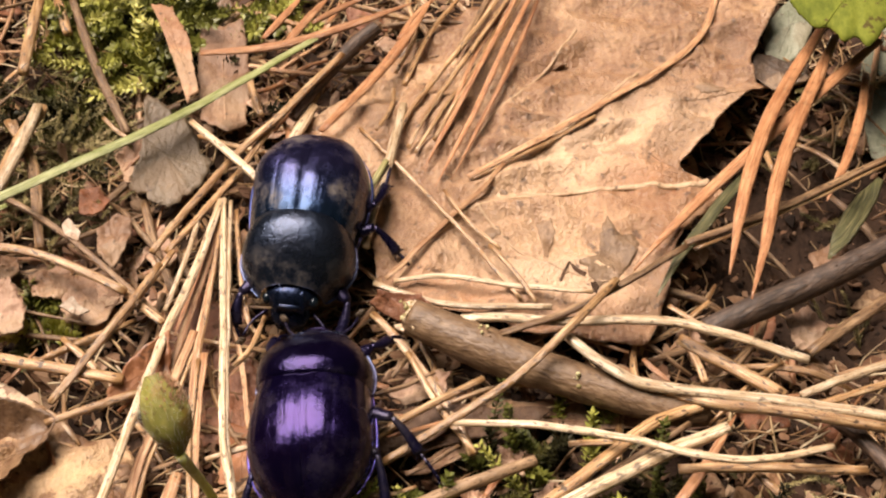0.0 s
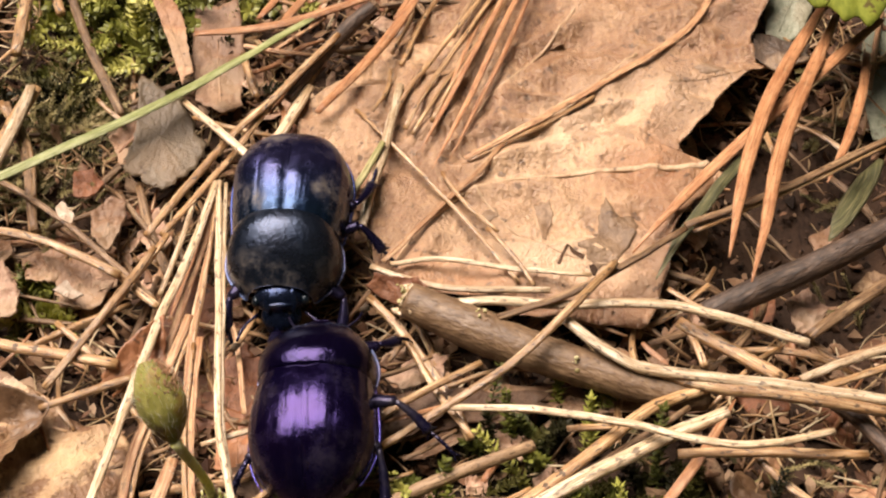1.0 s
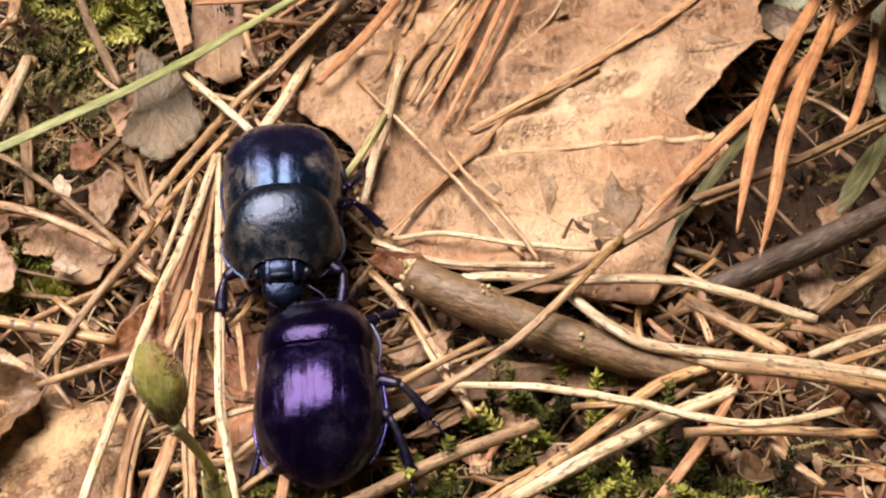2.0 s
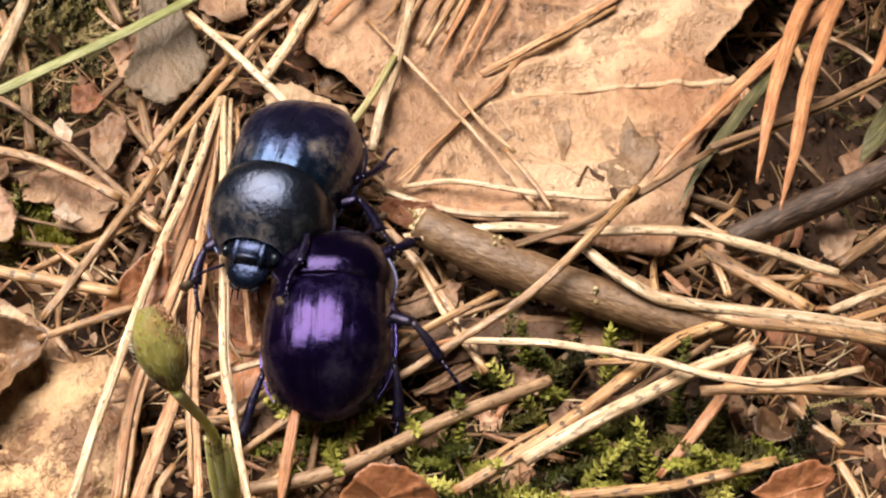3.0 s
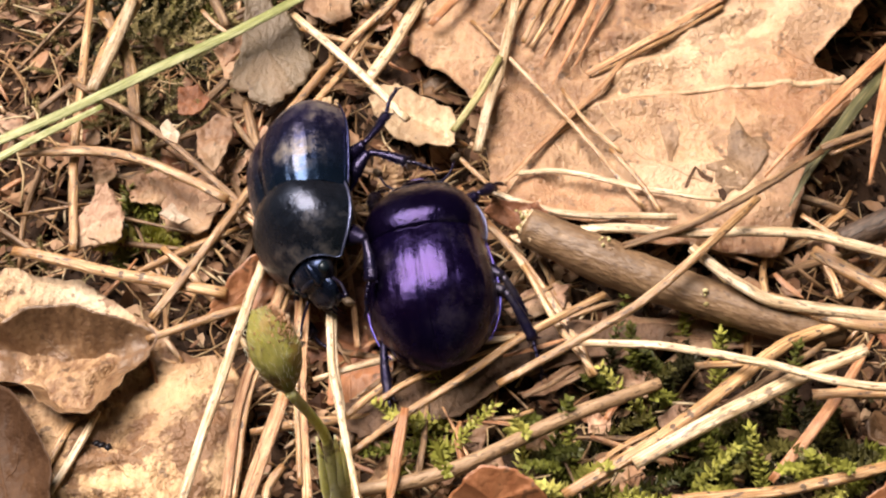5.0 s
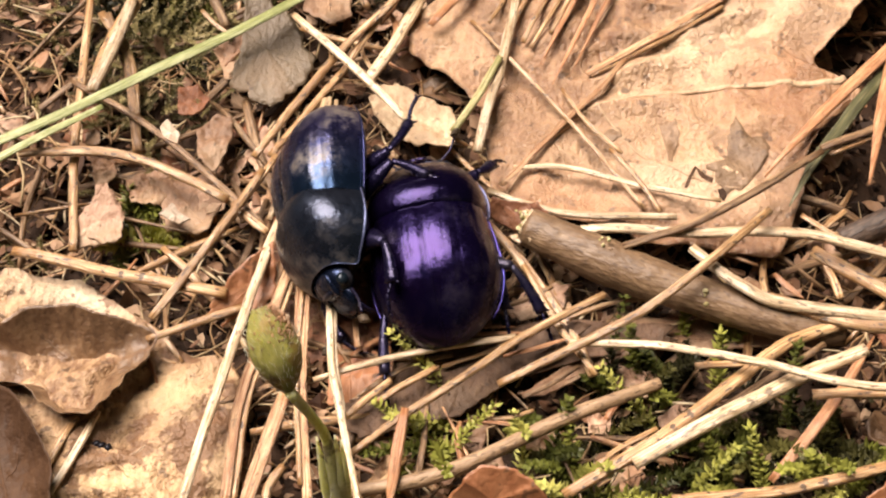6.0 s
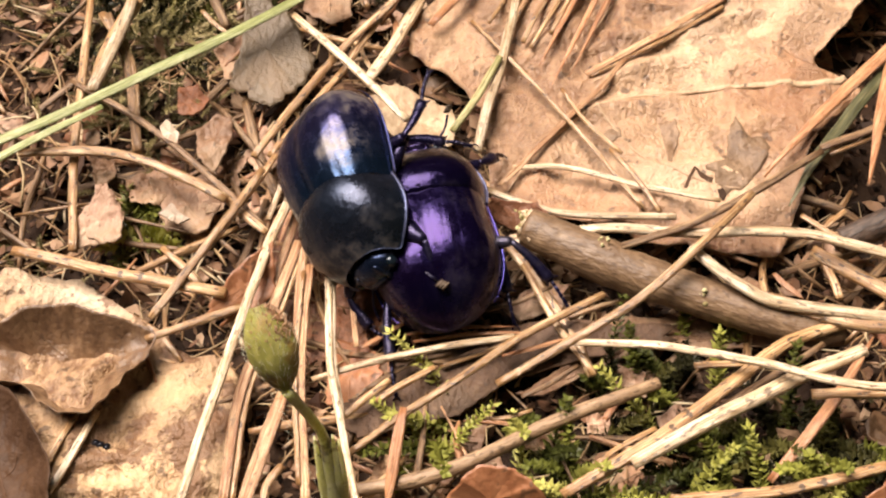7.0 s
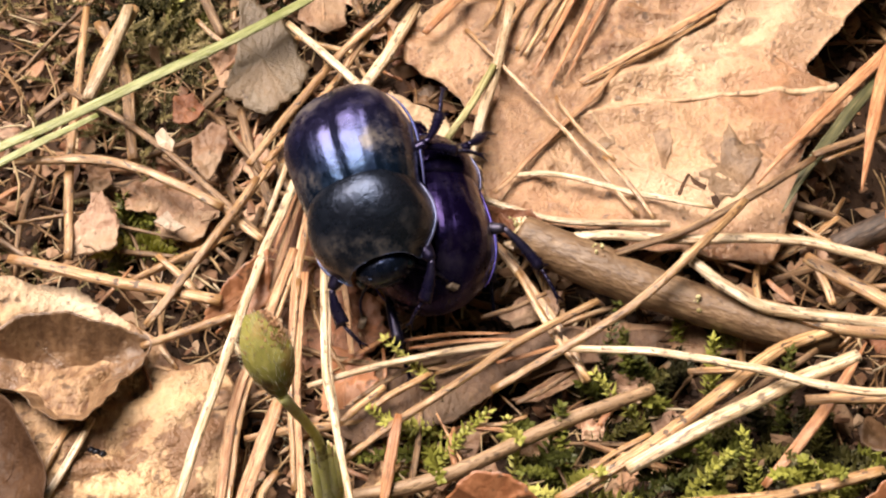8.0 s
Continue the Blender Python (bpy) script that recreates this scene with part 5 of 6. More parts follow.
stem('straw', ((21.2, -18.4, -0.6), (21.8, -19.9, -0.6), (22.6, -21.6, -0.6)), 0.47)
stem('straw', ((21.1, -19.6, 0), (22.7, -21.6, 0), (24.6, -23.4, 0)), 0.66)
stem('straw', ((24.2, -24.3, -0.2), (25.0, -26.2, -0.2), (25.5, -27.8, -0.2)), 0.65)
stem('straw', ((-33.5, 5.2, 1.2), (-32.9, 9.3, 1.2), (-31.5, 13.6, 1.2)), 1.17)
stem('straw', ((-33.7, 26.5, 0.8), (-33.8, 22.4, 0.8), (-33.8, 17.8, 0.8)), 1.05)
stem('straw', ((-34.3, 12.9, 0.3), (-31.6, 8.3, 0.3), (-29.9, -0.2, 0.3)), 0.81)
stem('straw', ((-32.4, 27.1, 0.3), (-30.9, 22.9, 0.3)), 0.86)
stem('brownstraw', ((-22.8, 5.1, -0.6), (-21.5, 0.6, -0.6), (-19.6, -3.8, -0.6)), 0.77)
stem('brownstraw', ((-20.5, -3.6, -0.8), (-21.9, -9.8, -0.8), (-23.1, -12.7, -0.8)), 0.57)
stem('straw', ((-11.7, 11.4, 0.6), (-10.1, 15.4, 0.6), (-8.9, 19.3, 0.6)), 0.72)
stem('straw', ((-15.7, 18.0, 0.6), (-14.7, 14.2, 0.6), (-14.3, 13.2, 0.6)), 0.63)

stem('straw', ((-11.8, -20.4, 0.3), (-10.3, -19.3, 0.4), (-8.1, -17.9, 0.4)), 0.5)
stem('needle', ((-10.1, -15, -0.2), (-6.8, -14.5, -0.1), (-3, -14.4, -0.1)), 0.3)
stem('needle', ((-9.6, -15.7, 0), (-6, -15.1, 0), (-1.8, -14.9, 0)), 0.32)
stem('brownstraw', ((-4.9, -13.1, -0.2), (-2.7, -12.4, -0.1), (-0.6, -11.3, 0)), 0.4)
stem('straw', ((-4.9, -21.4, 0), (-3.3, -21.4, 0.2), (-1.8, -20.8, 0.1)), 0.3)
stem('brownstraw', ((-2.5, -19.9, 0.2), (-0.7, -18.9, 0.2), (1.1, -17.5, 0.1)), 0.35)
stem('needle', ((-3.8, -16.8, 0.1), (-1.6, -16.2, 0.2), (0.6, -15.4, 0.2)), 0.34)
stem('brownstraw', ((-12.5, -19.2, -0.2), (-9.7, -17.3, -0.1), (-7.1, -16.6, -0.1)), 0.4)
stem('straw', ((-7.8, -17.4, -0.3), (-5.3, -16.5, -0.2), (-2.9, -15.4, -0.1)), 0.3)
stem('needle', ((-13.8, -16.5, -0.4), (-11.3, -14.7, -0.4), (-9.5, -13.4, -0.4)), 0.35)

# green blades
stem('blade', ((-41.4, -2.5, 2.6), (-36.0, 0.4, 3.0), (-32.7, 2.3, 3.2), (-24.8, 7.3, 3.4), (-19.5, 11.3, 3.2), (-12.0, 18.4, 2.6), (-10.2, 20.2, 2.4)), 0.91)
stem('blade', ((-42.3, -5.2, 2.4), (-38.8, -2.5, 2.6), (-35.8, -0.5, 2.8), (-32.1, 1.7, 3.0)), 0.71)
stem('oliveblade', ((25.9, 10.6, 1.6), (22.2, 5.0, 1.8), (17.8, -1.2, 1.6), (15.3, -5.5, 1.2)), 0.96)
stem('oliveblade', ((33.8, 7.5, -0.5), (31.5, 4.1, -0.6), (28.7, -0.3, -0.8)), 1.72)
stem('olive', ((12.8, -24.8, -1.0), (14.7, -23.7, -1.0), (15.9, -22.8, -0.6)), 0.59)


flakes(300, 5)
scraps(300, 8)
fibres(3600, 9)


def oak_veins():
    """Raised pale veins on the oak leaf."""
    oak = bpy.data.objects["oak_leaf"]
    for ends, w in (
        (((20.3, 6.5, 1.0), (18.5, 5.7, 1.0), (13.0, 5.8, 1.0), (8.7, 5.4, 1.0), (5.2, 4.8, 1.0), (1.7, 3.4, 1.0)), 0.62),
        (((11.0, 23.5, 1.0), (9.3, 20.3, 1.0), (6.0, 15.5, 1.0), (3.6, 13.0, 1.0), (1.8, 9.3, 1.0), (0.6, 6.9, 1.0)), 0.30),
        (((18.0, 29.1, 1.0), (13.2, 23.5, 1.0)), 0.20),
        (((1.7, 3.4, 1.0), (-1.7, -0.3, 1.0), (-3.9, -3.9, 1.0)), 0.50),
        (((15.7, 18.2, 1.0), (10.0, 12.2, 1.0), (5.1, 8.9, 1.0), (3.3, 5.4, 1.0), (1.7, 3.9, 1.0)), 0.30),
        (((2.4, 4.2, 1.0), (6.1, -0.8, 1.0), (11.4, -2.9, 1.0), (15.9, -2.4, 1.0)), 0.22),
    ):
        vein_on(oak, ends, w, VEIN)
    for outline, mat, name, label in (
        (((7.0, 2.5, 0.7), (7.6, 2.9, 0.7), (8.1, 2.9, 0.7), (8.4, 1.5, 0.7), (7.8, -0.5, 0.7), (7.5, -0.9, 0.7), (7.2, 1.2, 0.7)), PEEL, 'peeled_patch', 'grey-brown peeled patch'),
        (((11.8, 1.7, 0.7), (12.3, 3.2, 0.7), (13.0, 1.2, 0.7), (14.4, 1.2, 0.7), (14.6, -0.2, 0.7), (13.6, -1.8, 0.7), (12.5, -3.2, 0.7), (11.3, -3.5, 0.7), (10.1, -1.6, 0.7), (11.5, -0.7, 0.7)), PEEL, 'peeled_patch', 'grey-brown peeled patch'),
        (((3.0, 1.4, 0.7), (3.5, 2.0, 0.7), (4.2, 2.2, 0.7), (4.3, 1.2, 0.7), (3.5, 0.6, 0.7)), PEEL, 'peeled_patch', 'grey-brown peeled patch'),
        (((10.8, -3.2, 0.7), (11.2, -3.0, 0.7), (11.4, -3.5, 0.7), (11.2, -4.1, 0.7), (10.9, -4.0, 0.7)), SOIL, 'hole', 'small dark hole'),
        (((19.9, 15.9, 0.7), (21.3, 16.5, 0.7), (22.6, 16.4, 0.7), (22.3, 15.4, 0.7), (20.9, 15.2, 0.7)), PEEL, 'peeled_patch', 'grey-brown peeled patch'),
        (((8.5, -3.1, 0.7), (8.8, -2.3, 0.7), (9.2, -1.7, 0.7), (9.4, -1.7, 0.7), (9.0, -2.4, 0.7), (8.7, -3.2, 0.7)), LEAF['shaded_umber'], 'crack', 'dark torn crack'),
        (((9.2, -1.6, 0.7), (9.8, -2.1, 0.7), (10.5, -2.4, 0.7), (10.4, -2.7, 0.7), (9.7, -2.4, 0.7)), LEAF['shaded_umber'], 'crack', 'dark torn crack'),
    ):
        patch_on(oak, outline, mat, name, label)


oak_veins()


def seeds():
    """Three tiny black grains side by side on the tan leaf."""
    tan = RESTS[-1]
    for k, (x, y) in enumerate(((-29.5, -23.4), (-29.2, -23.5), (-28.8, -23.6))):
        v, f, u = blob((0, 0, 0), (0.30, 0.23, 0.2), 8, 10)
        ob = new("seed", mesh_of("seed", v, f, UNDER))
        hit, place, _, _ = tan.ray_cast(Vector((x, y, 40.0)) * MM - tan.location, (0, 0, -1))
        ob.location = place + tan.location + Vector((0, 0, 0.1 * MM)) if hit else Vector((x, y, 0.4)) * MM
        ob.rotation_euler = (0, 0, 0.6 * k)
        tagged(ob, "tiny black seed grain on the tan leaf", "seed", "black seeds")


seeds()


# ---- the budding plant ----
def bud_shape(s):
    return (0.16 + 0.84 * math.sin(min(1, s / 0.5) * 1.5708) ** 0.9) * (1 - 0.62 * max(0.0, (s - 0.5) / 0.5) ** 2.4)


def bud_plant():
    foot, sheath, neck, tip = (np.array(p) for p in ((-12.9, -31.7, -3.2), (-13.5, -28.8, 11), (-14.9, -29.2, 16.7), (-16.3, -25.9, 19.6)))
    root = new("budding_plant")
    root.location = Vector(foot) * MM
    neck, tip, sheath = neck - foot, tip - foot, sheath - foot
    low = np.array((-13.3, -29.6, 8)) - foot
    stalk = [(0, 0, -1.0), (0.1, 0.3, 3.0), low, sheath, sheath * 0.45 + neck * 0.55 + (0.1, 0, 0.1), neck]
    v, f, u = tube(stalk, [0.7, 0.7, 0.55, 0.36, 0.27, 0.33], 12, 1, 30, 0.05, 2)
    part("stalk", mesh_of("stalk", v, f, BUD_STEM, True, u), root)
    # ragged sheath leaves clasp the foot of the stalk
    for dx, reach, wide in ((-0.5, 0.8, 0.4), (0.45, 1.0, 0.42), (0.75, 0.3, 0.3)):
        v, f, u = tube([(dx * 0.3, 0.2, 3.0), low * 0.7 + (dx * 0.6, 0, 0.3), low + (dx, 0, 0.4), sheath + (dx * 1.1, reach * 0.2, reach * 0.4 - 0.6)], [0.4, 0.6 * wide / 0.5, 0.5 * wide / 0.5, 0.06], 10, 0.6, 16, 0.08, 5)
        part("scale_leaf", mesh_of("scale_leaf", v, f, BUD_STEM, True, u), root, "pale green sheathing leaf")
    axis = tip - neck
    length = np.linalg.norm(axis)
    z = axis / length
    x = np.cross(z, (0, 1.0, 0.3))
    x /= np.linalg.norm(x)
    y = np.cross(z, x)
    for k in range(4):
        turn = k * math.pi / 2 + 0.4
        verts, faces = [], []
        nu, nv = 14, 7
        for i in range(nu + 1):
            s = i / nu
            w = 1.36 * bud_shape(s)
            for j in range(nv + 1):
                a = turn + (j / nv - 0.5) * 2.0
                r = 1.0 * w * (1 + 0.05 * noise.noise(Vector((s * 5, a * 2, k)))) + (0.06 if abs(j / nv - 0.5) < 0.1 else 0)
                verts.append(neck + z * length * s * (1 + 0.05 * math.sin(k * 2.1)) + (x * math.cos(a) + y * math.sin(a)) * r)
        for i in range(nu):
            for j in range(nv):
                p = i * (nv + 1) + j
                faces.append((p, p + 1, p + nv + 2, p + nv + 1))
        part("bud_scale", mesh_of("bud_scale", verts, faces, BUD), root)
    tuft = np.random.RandomState(5)
    pieces = []
    right = np.array((0.9, 0.35, 0.2))
    right -= z * (right @ z)
    right /= np.linalg.norm(right)
    other = np.cross(z, right)
    for k in range(240):
        q, a = tuft.uniform(0, 1) ** 1.3, tuft.normal(0, 0.75) - 0.5
        out = right * math.cos(a) + other * math.sin(a)
        out /= np.linalg.norm(out)
        s = 1.0 - 0.42 * q
        r = 1.36 * bud_shape(s) * 0.98
        c = neck + z * length * s + out * r
        pieces.append(tube([c, c + z * 0.08 + out * 0.05, c + z * tuft.uniform(0.1, 0.28) + out * tuft.uniform(0.05, 0.2)], [0.05, 0.035, 0.012], 5, 1, 3, 0, k))
    v, f, u = joined(pieces)
    part("bud_tip", mesh_of("bud_tip", v, f, LEAF["bark"], True, u), root, "orange-brown withered tip")
    rnd = np.random.RandomState(12)
    pieces = []
    for k in range(420):
        s, a = rnd.uniform(0, 1), rnd.uniform(0, 6.28)
        if k < 320:
            w = 1.36 * bud_shape(s)
            c, out = neck + z * length * s, x * math.cos(a) + y * math.sin(a)
        else:
            w = 0.5
            c, out = neck * s, np.array([math.cos(a), math.sin(a), 0.1])
        p = c + out * w
        pieces.append(tube([p, p + out * 0.16 + z * 0.1, p + out * 0.26 + z * 0.3], [0.014, 0.010, 0.004], 4, 1, 2, 0, k))
    v, f, u = joined(pieces)
    part("hairs", mesh_of("hairs", v, f, HAIR), root, "fine pale hairs")
    tagged(root, "young green hairy plant bud on a bent stalk", "plant")


bud_plant()


# ---- the beetles ----
def case_width(u):
    return 4.6 * max(0.0, 1 - max(0.0, (u - 0.42) / 0.58) ** 2.1) ** 0.5 * (0.89 + 0.11 * math.sin(min(1, u / 0.48) * 1.5708))


def elytron(side, joint):
    """One wing case: domed, with fine lengthwise furrows and a sunken seam; joint is where the shield begins."""
    nu, nv = 48, 63
    verts, faces = [], []
    for i in range(nu + 1):
        u = i / nu
        y = joint - (joint + 8.2) * u
        w = case_width(u)
        h = 4.7 * max(0.0, 1 - max(0.0, (u - 0.30) / 0.70) ** 2.3) ** 0.62 * (0.89 + 0.11 * math.sin(min(1, u / 0.35) * 1.5708))
        for j in range(nv + 1):
            a = j / nv
            th = a * 1.62
            st = 0.009 * math.sin(a * math.pi * 14) * min(1, 8 * a) * min(1, 3 * (1 - u)) * (1 if a < 0.92 else 0)
            st += 0.17 * noise.noise(Vector((a * 1.6 + side * 5, u * 2.6, 4.2))) + 0.045 * noise.noise(Vector((a * 5 + side * 3, u * 7, 1.2)))
            seam = -0.10 * math.exp(-(a * 30) ** 2)
            k = 1 + (st + seam) / 4.5
            verts.append((side * (w * math.sin(th) ** 0.76 * k + 0.012), y, 2.2 + h * (max(0.0, math.cos(th)) ** 0.70 if th < 1.57 else -0.05) * k))
    for i in range(nu):
        for j in range(nv):
            p = i * (nv + 1) + j
            q = (p, p + 1, p + nv + 2, p + nv + 1)
            faces.append(q if side > 0 else q[::-1])
    return verts, faces


def elytron_edge(side, joint):
    pts = []
    for i in range(24):
        u = i / 23 * 0.84
        pts.append((side * (case_width(u) + 0.20), joint - 0.1 - (joint + 8.2) * u, 2.25))
    return pts


def shield_width(u, full):
    """Half width of the shield; full is where along its length it is widest."""
    if u < full:
        return 4.4 * (1 - (0.04 + 0.45 * (full - 0.25)) * ((full - u) / full) ** 2)
    return 4.4 * (1 - 0.44 * ((u - full) / (1 - full)) ** 2.0)


def shield(joint, end, full):
    """The pronotum: a broad smooth shield, narrower in front, its hind rim over the wing cases."""
    nu, nv = 30, 48
    verts, faces = [], []
    for i in range(nu + 1):
        u = i / nu
        y = joint - 0.3 + (end + 0.3 - joint) * u
        w = shield_width(u, full)
        h = 4.6 * (1 - 0.52 * max(0, (u - 0.12) / 0.88) ** 2.0) * (0.93 + 0.07 * math.sin(min(1, u / 0.28) * 1.5708))
        for j in range(nv + 1):
            th = (j / nv - 0.5) * 2 * 1.6
            c = max(0.0, math.cos(th)) ** 0.70
            rim = 0.10 * math.exp(-((1.6 - abs(th)) * 12) ** 2)
            back = 0.35 * (1 - u) ** 3 * math.cos(th) ** 2
            dent = 1 + 0.020 * noise.noise(Vector((th * 1.1, u * 2.0, 8.8)))
            verts.append((w * math.copysign(abs(math.sin(th)) ** 0.85, th) * (1 + rim / 4), y - back + 0.2 * abs(math.sin(th)) ** 3 * u, 2.25 + h * c * dent + rim * 0.4 + (0.0 if i else -0.35 * c)))
    for i in range(nu):
        for j in range(nv):
            p = i * (nv + 1) + j
            faces.append((p, p + nv + 1, p + nv + 2, p + 1))
    return verts, faces


def shield_edge(joint, end, full):
    """Thin raised margin along one side of the shield and back to its hind corner."""
    pts = []
    for k in range(11):
        u = k / 10
        w = shield_width(u, full)
        pts.append((w + 0.16, joint - 0.3 + (end + 0.3 - joint) * u + 0.2 * u, 2.38))
    for k in range(1, 9):
        th = 1.5 - 1.35 * k / 8
        pts.append((2.48 * math.sin(th) ** 0.85, end + 0.03 + 0.2 * math.sin(th) ** 3, 2.3 + 2.19 * math.cos(th) ** 0.76))
    return pts


def leg_part(root, hip, knee, ankle, toe, mat, wide=1.0):
    """A jointed leg: thick thigh, toothed shin that widens to its end, thin five-jointed foot with two claws."""
    hip, knee, ankle, toe = (np.array(p, dtype=float) for p in (hip, knee, ankle, toe))
    k, a, t = knee - hip, ankle - hip, toe - hip
    v, f, u = tube([(0, 0, 0), k * 0.5 + (0, 0, 0.15), k], [0.42 * wide, 0.60 * wide, 0.34], 10, 0.8, 10, 0.02, 1)
    leg = part("leg", mesh_of("leg", v, f, mat), root)
    leg.location = Vector(hip) * MM
    d = (a - k) / np.linalg.norm(a - k)
    out = np.cross(d, (0, 0, 1.0))
    out /= np.linalg.norm(out)
    if out[0] * hip[0] < 0:
        out = -out
    pieces = [tube([k, (k + a) / 2 + out * 0.12, a], [0.22, 0.32 * wide, 0.40 * wide], 10, 0.7, 10, 0.02, 2)]
    for s in np.linspace(0.35, 0.98, 5):
        c = k + (a - k) * s
        z = 0.34 + 0.3 * s
        pieces.append(tube([c, c + out * z * 0.6 + d * 0.12, c + out * z * 1.0 + d * 0.3], [0.16, 0.12, 0.02], 6, 1, 3, 0, 3))
        pieces.append(tube([c, c - out * z * 0.6 + d * 0.2, c - out * z * 0.95 + d * 0.4], [0.07, 0.05, 0.01], 5, 1, 3, 0, 3))
    v, f, u = joined(pieces)
    part("shin", mesh_of("shin", v, f, mat), leg)
    pieces = []
    line, _ = spline([a, (a + t) / 2 + (0, 0, 0.25), t], 5)
    for p, q in zip(line[:-1], line[1:]):
        pieces.append(tube([p, (p + q) / 2, q], [0.12, 0.14, 0.17], 7, 1, 3, 0, 4))
    e = (line[-1] - line[-2]) / np.linalg.norm(line[-1] - line[-2])
    for s in (-1, 1):
        c = line[-1]
        pieces.append(tube([c, c + e * 0.3 + out * 0.25 * s, c + e * 0.55 + out * 0.2 * s - (0, 0, 0.25)], [0.08, 0.06, 0.015], 5, 1, 4, 0, 5))
    v, f, u = joined(pieces)
    part("foot", mesh_of("foot", v, f, mat), leg)
    return leg


def beetle(label, size, wide, joint, front_end, full, big, case, shell, rim, legs):
    root = new("dor_beetle")
    root.scale = (size * wide, size, size)
    for s, name in ((1, "wing_case"), (-1, "wing_case")):
        v, f = elytron(s, joint)
        wing = part(name, mesh_of(name, v, f, case), root)
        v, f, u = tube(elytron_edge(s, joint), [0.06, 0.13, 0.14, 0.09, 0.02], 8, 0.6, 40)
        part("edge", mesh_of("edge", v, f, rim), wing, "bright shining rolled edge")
    v, f = shield(joint, front_end, full)
    front = part("pronotum", mesh_of("pronotum", v, f, shell), root)
    for s in (1, -1):
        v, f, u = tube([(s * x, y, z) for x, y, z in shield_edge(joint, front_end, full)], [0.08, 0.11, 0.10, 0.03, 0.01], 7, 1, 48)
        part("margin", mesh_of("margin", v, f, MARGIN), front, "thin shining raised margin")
    pieces = [blob((0, -3.0, 2.3), (4.1, 5.2, 1.5)), blob((0, 3.2, 2.4), (3.9, 2.9, 1.5)), blob((0, 1.3, 3.6), (3.2, 1.2, 2.2))]
    v, f, u = joined(pieces)
    part("underside", mesh_of("underside", v, f, UNDER), root)
    # head on its neck joint: shovel-shaped, ridged, with eyes, jaws and clubbed feelers
    neck = Vector((0, front_end - 0.25, 3.1))
    v, f, u = joined([blob((0, 0.35, 0.0), (1.6, 1.0, 0.9), tilt=-0.5), blob((0, 1.3, -0.4), (1.2, 1.0, 0.42), 14, 20, 0.8, tilt=-0.5),
                      blob((0, 1.05, 0.45), (0.75, 0.2, 0.22), tilt=-0.4), blob((0.75, 0.75, 0.5), (0.28, 0.7, 0.2), tilt=-0.5), blob((-0.75, 0.75, 0.5), (0.28, 0.7, 0.2), tilt=-0.5)])
    head = part("head", mesh_of("head", np.array(v) * big, f, BLUE_HEAD if case is BLUE_SHELL else shell), root)
    head.location = neck * MM
    for s in (-1, 1):
        v, f, u = blob((s * 1.42, 0.6, 0.15), (0.28, 0.36, 0.34))
        part("eye", mesh_of("eye", np.array(v) * big, f, EYE), head)
        v, f, u = tube([(s * 0.7, 2.1, -0.7), (s * 0.9, 2.75, -0.85), (s * 0.3, 3.15, -0.95)], [0.28, 0.22, 0.05], 8, 0.7, 8)
        part("jaw", mesh_of("jaw", np.array(v) * (0.8 * big, 0.72 * big, big), f, UNDER), head)
        v, f, u = tube([(s * 1.4, 1.2, -0.3), (s * 2.2, 2.0, -0.2), (s * 2.6, 2.9, -0.1)], [0.10, 0.08, 0.09], 7, 1, 8)
        part("feeler", mesh_of("feeler", np.array(v) * big, f, LEG_SHELL), head)
        v, f, u = joined([blob((s * (2.62 + 0.1 * k), 3.15 + 0.14 * k, -0.08), (0.26, 0.11, 0.3), 8, 10) for k in range(3)])
        part("feeler_club", mesh_of("feeler_club", np.array(v) * big, f, CLUB), head, "dull brown layered club")
    v, f, u = joined([tube([(x, 2.3, -0.9), (x * 1.2, 2.9, -1.3), (x * 1.3, 3.3, -1.8)], [0.09, 0.08, 0.03], 6, 1, 5) for x in (-0.5, 0.5, -0.9, 0.9)])
    part("mouth_feelers", mesh_of("mouth_feelers", np.array(v) * (0.7 * big, 0.7 * big, big), f, LEG_SHELL), head)
    made = []
    for k, (hip, knee, ankle, toe) in enumerate(legs):
        made.append(leg_part(root, hip, knee, ankle, toe, LEG_SHELL, 1.35 if k < 2 else 1.1))
    tagged(root, label, "beetle", "dor beetles")
    return root, head, made


# hip, knee, ankle and toe of each leg: front, middle, hind, right side before left
BLUE_STANCE = [
    [(2.3, 4.2, 1.7), (4.1, 6.2, 2.2), (4.3, 8.3, 0.9), (3.7, 9.6, -0.2)],
    [(-2.3, 4.2, 1.7), (-4.5, 6.0, 2.2), (-4.2, 8.6, 0.9), (-3.2, 10.0, -0.2)],
    [(2.5, 0.6, 1.5), (4.3, 1.0, 1.7), (4.7, 0.2, 0.2), (4.8, -1.0, -0.5)],
    [(-2.5, 0.6, 1.5), (-5.4, -0.5, 2.5), (-7.3, 0.7, 1.0), (-8.6, 1.5, -0.2)],
    [(2.5, -1.4, 1.5), (3.6, -3.6, 1.7), (4.0, -6.0, 0.3), (4.1, -7.5, -0.5)],
    [(-2.5, -1.4, 1.5), (-5.0, -2.2, 2.6), (-5.9, -5.0, 1.2), (-6.2, -7.4, 0.4)],
]
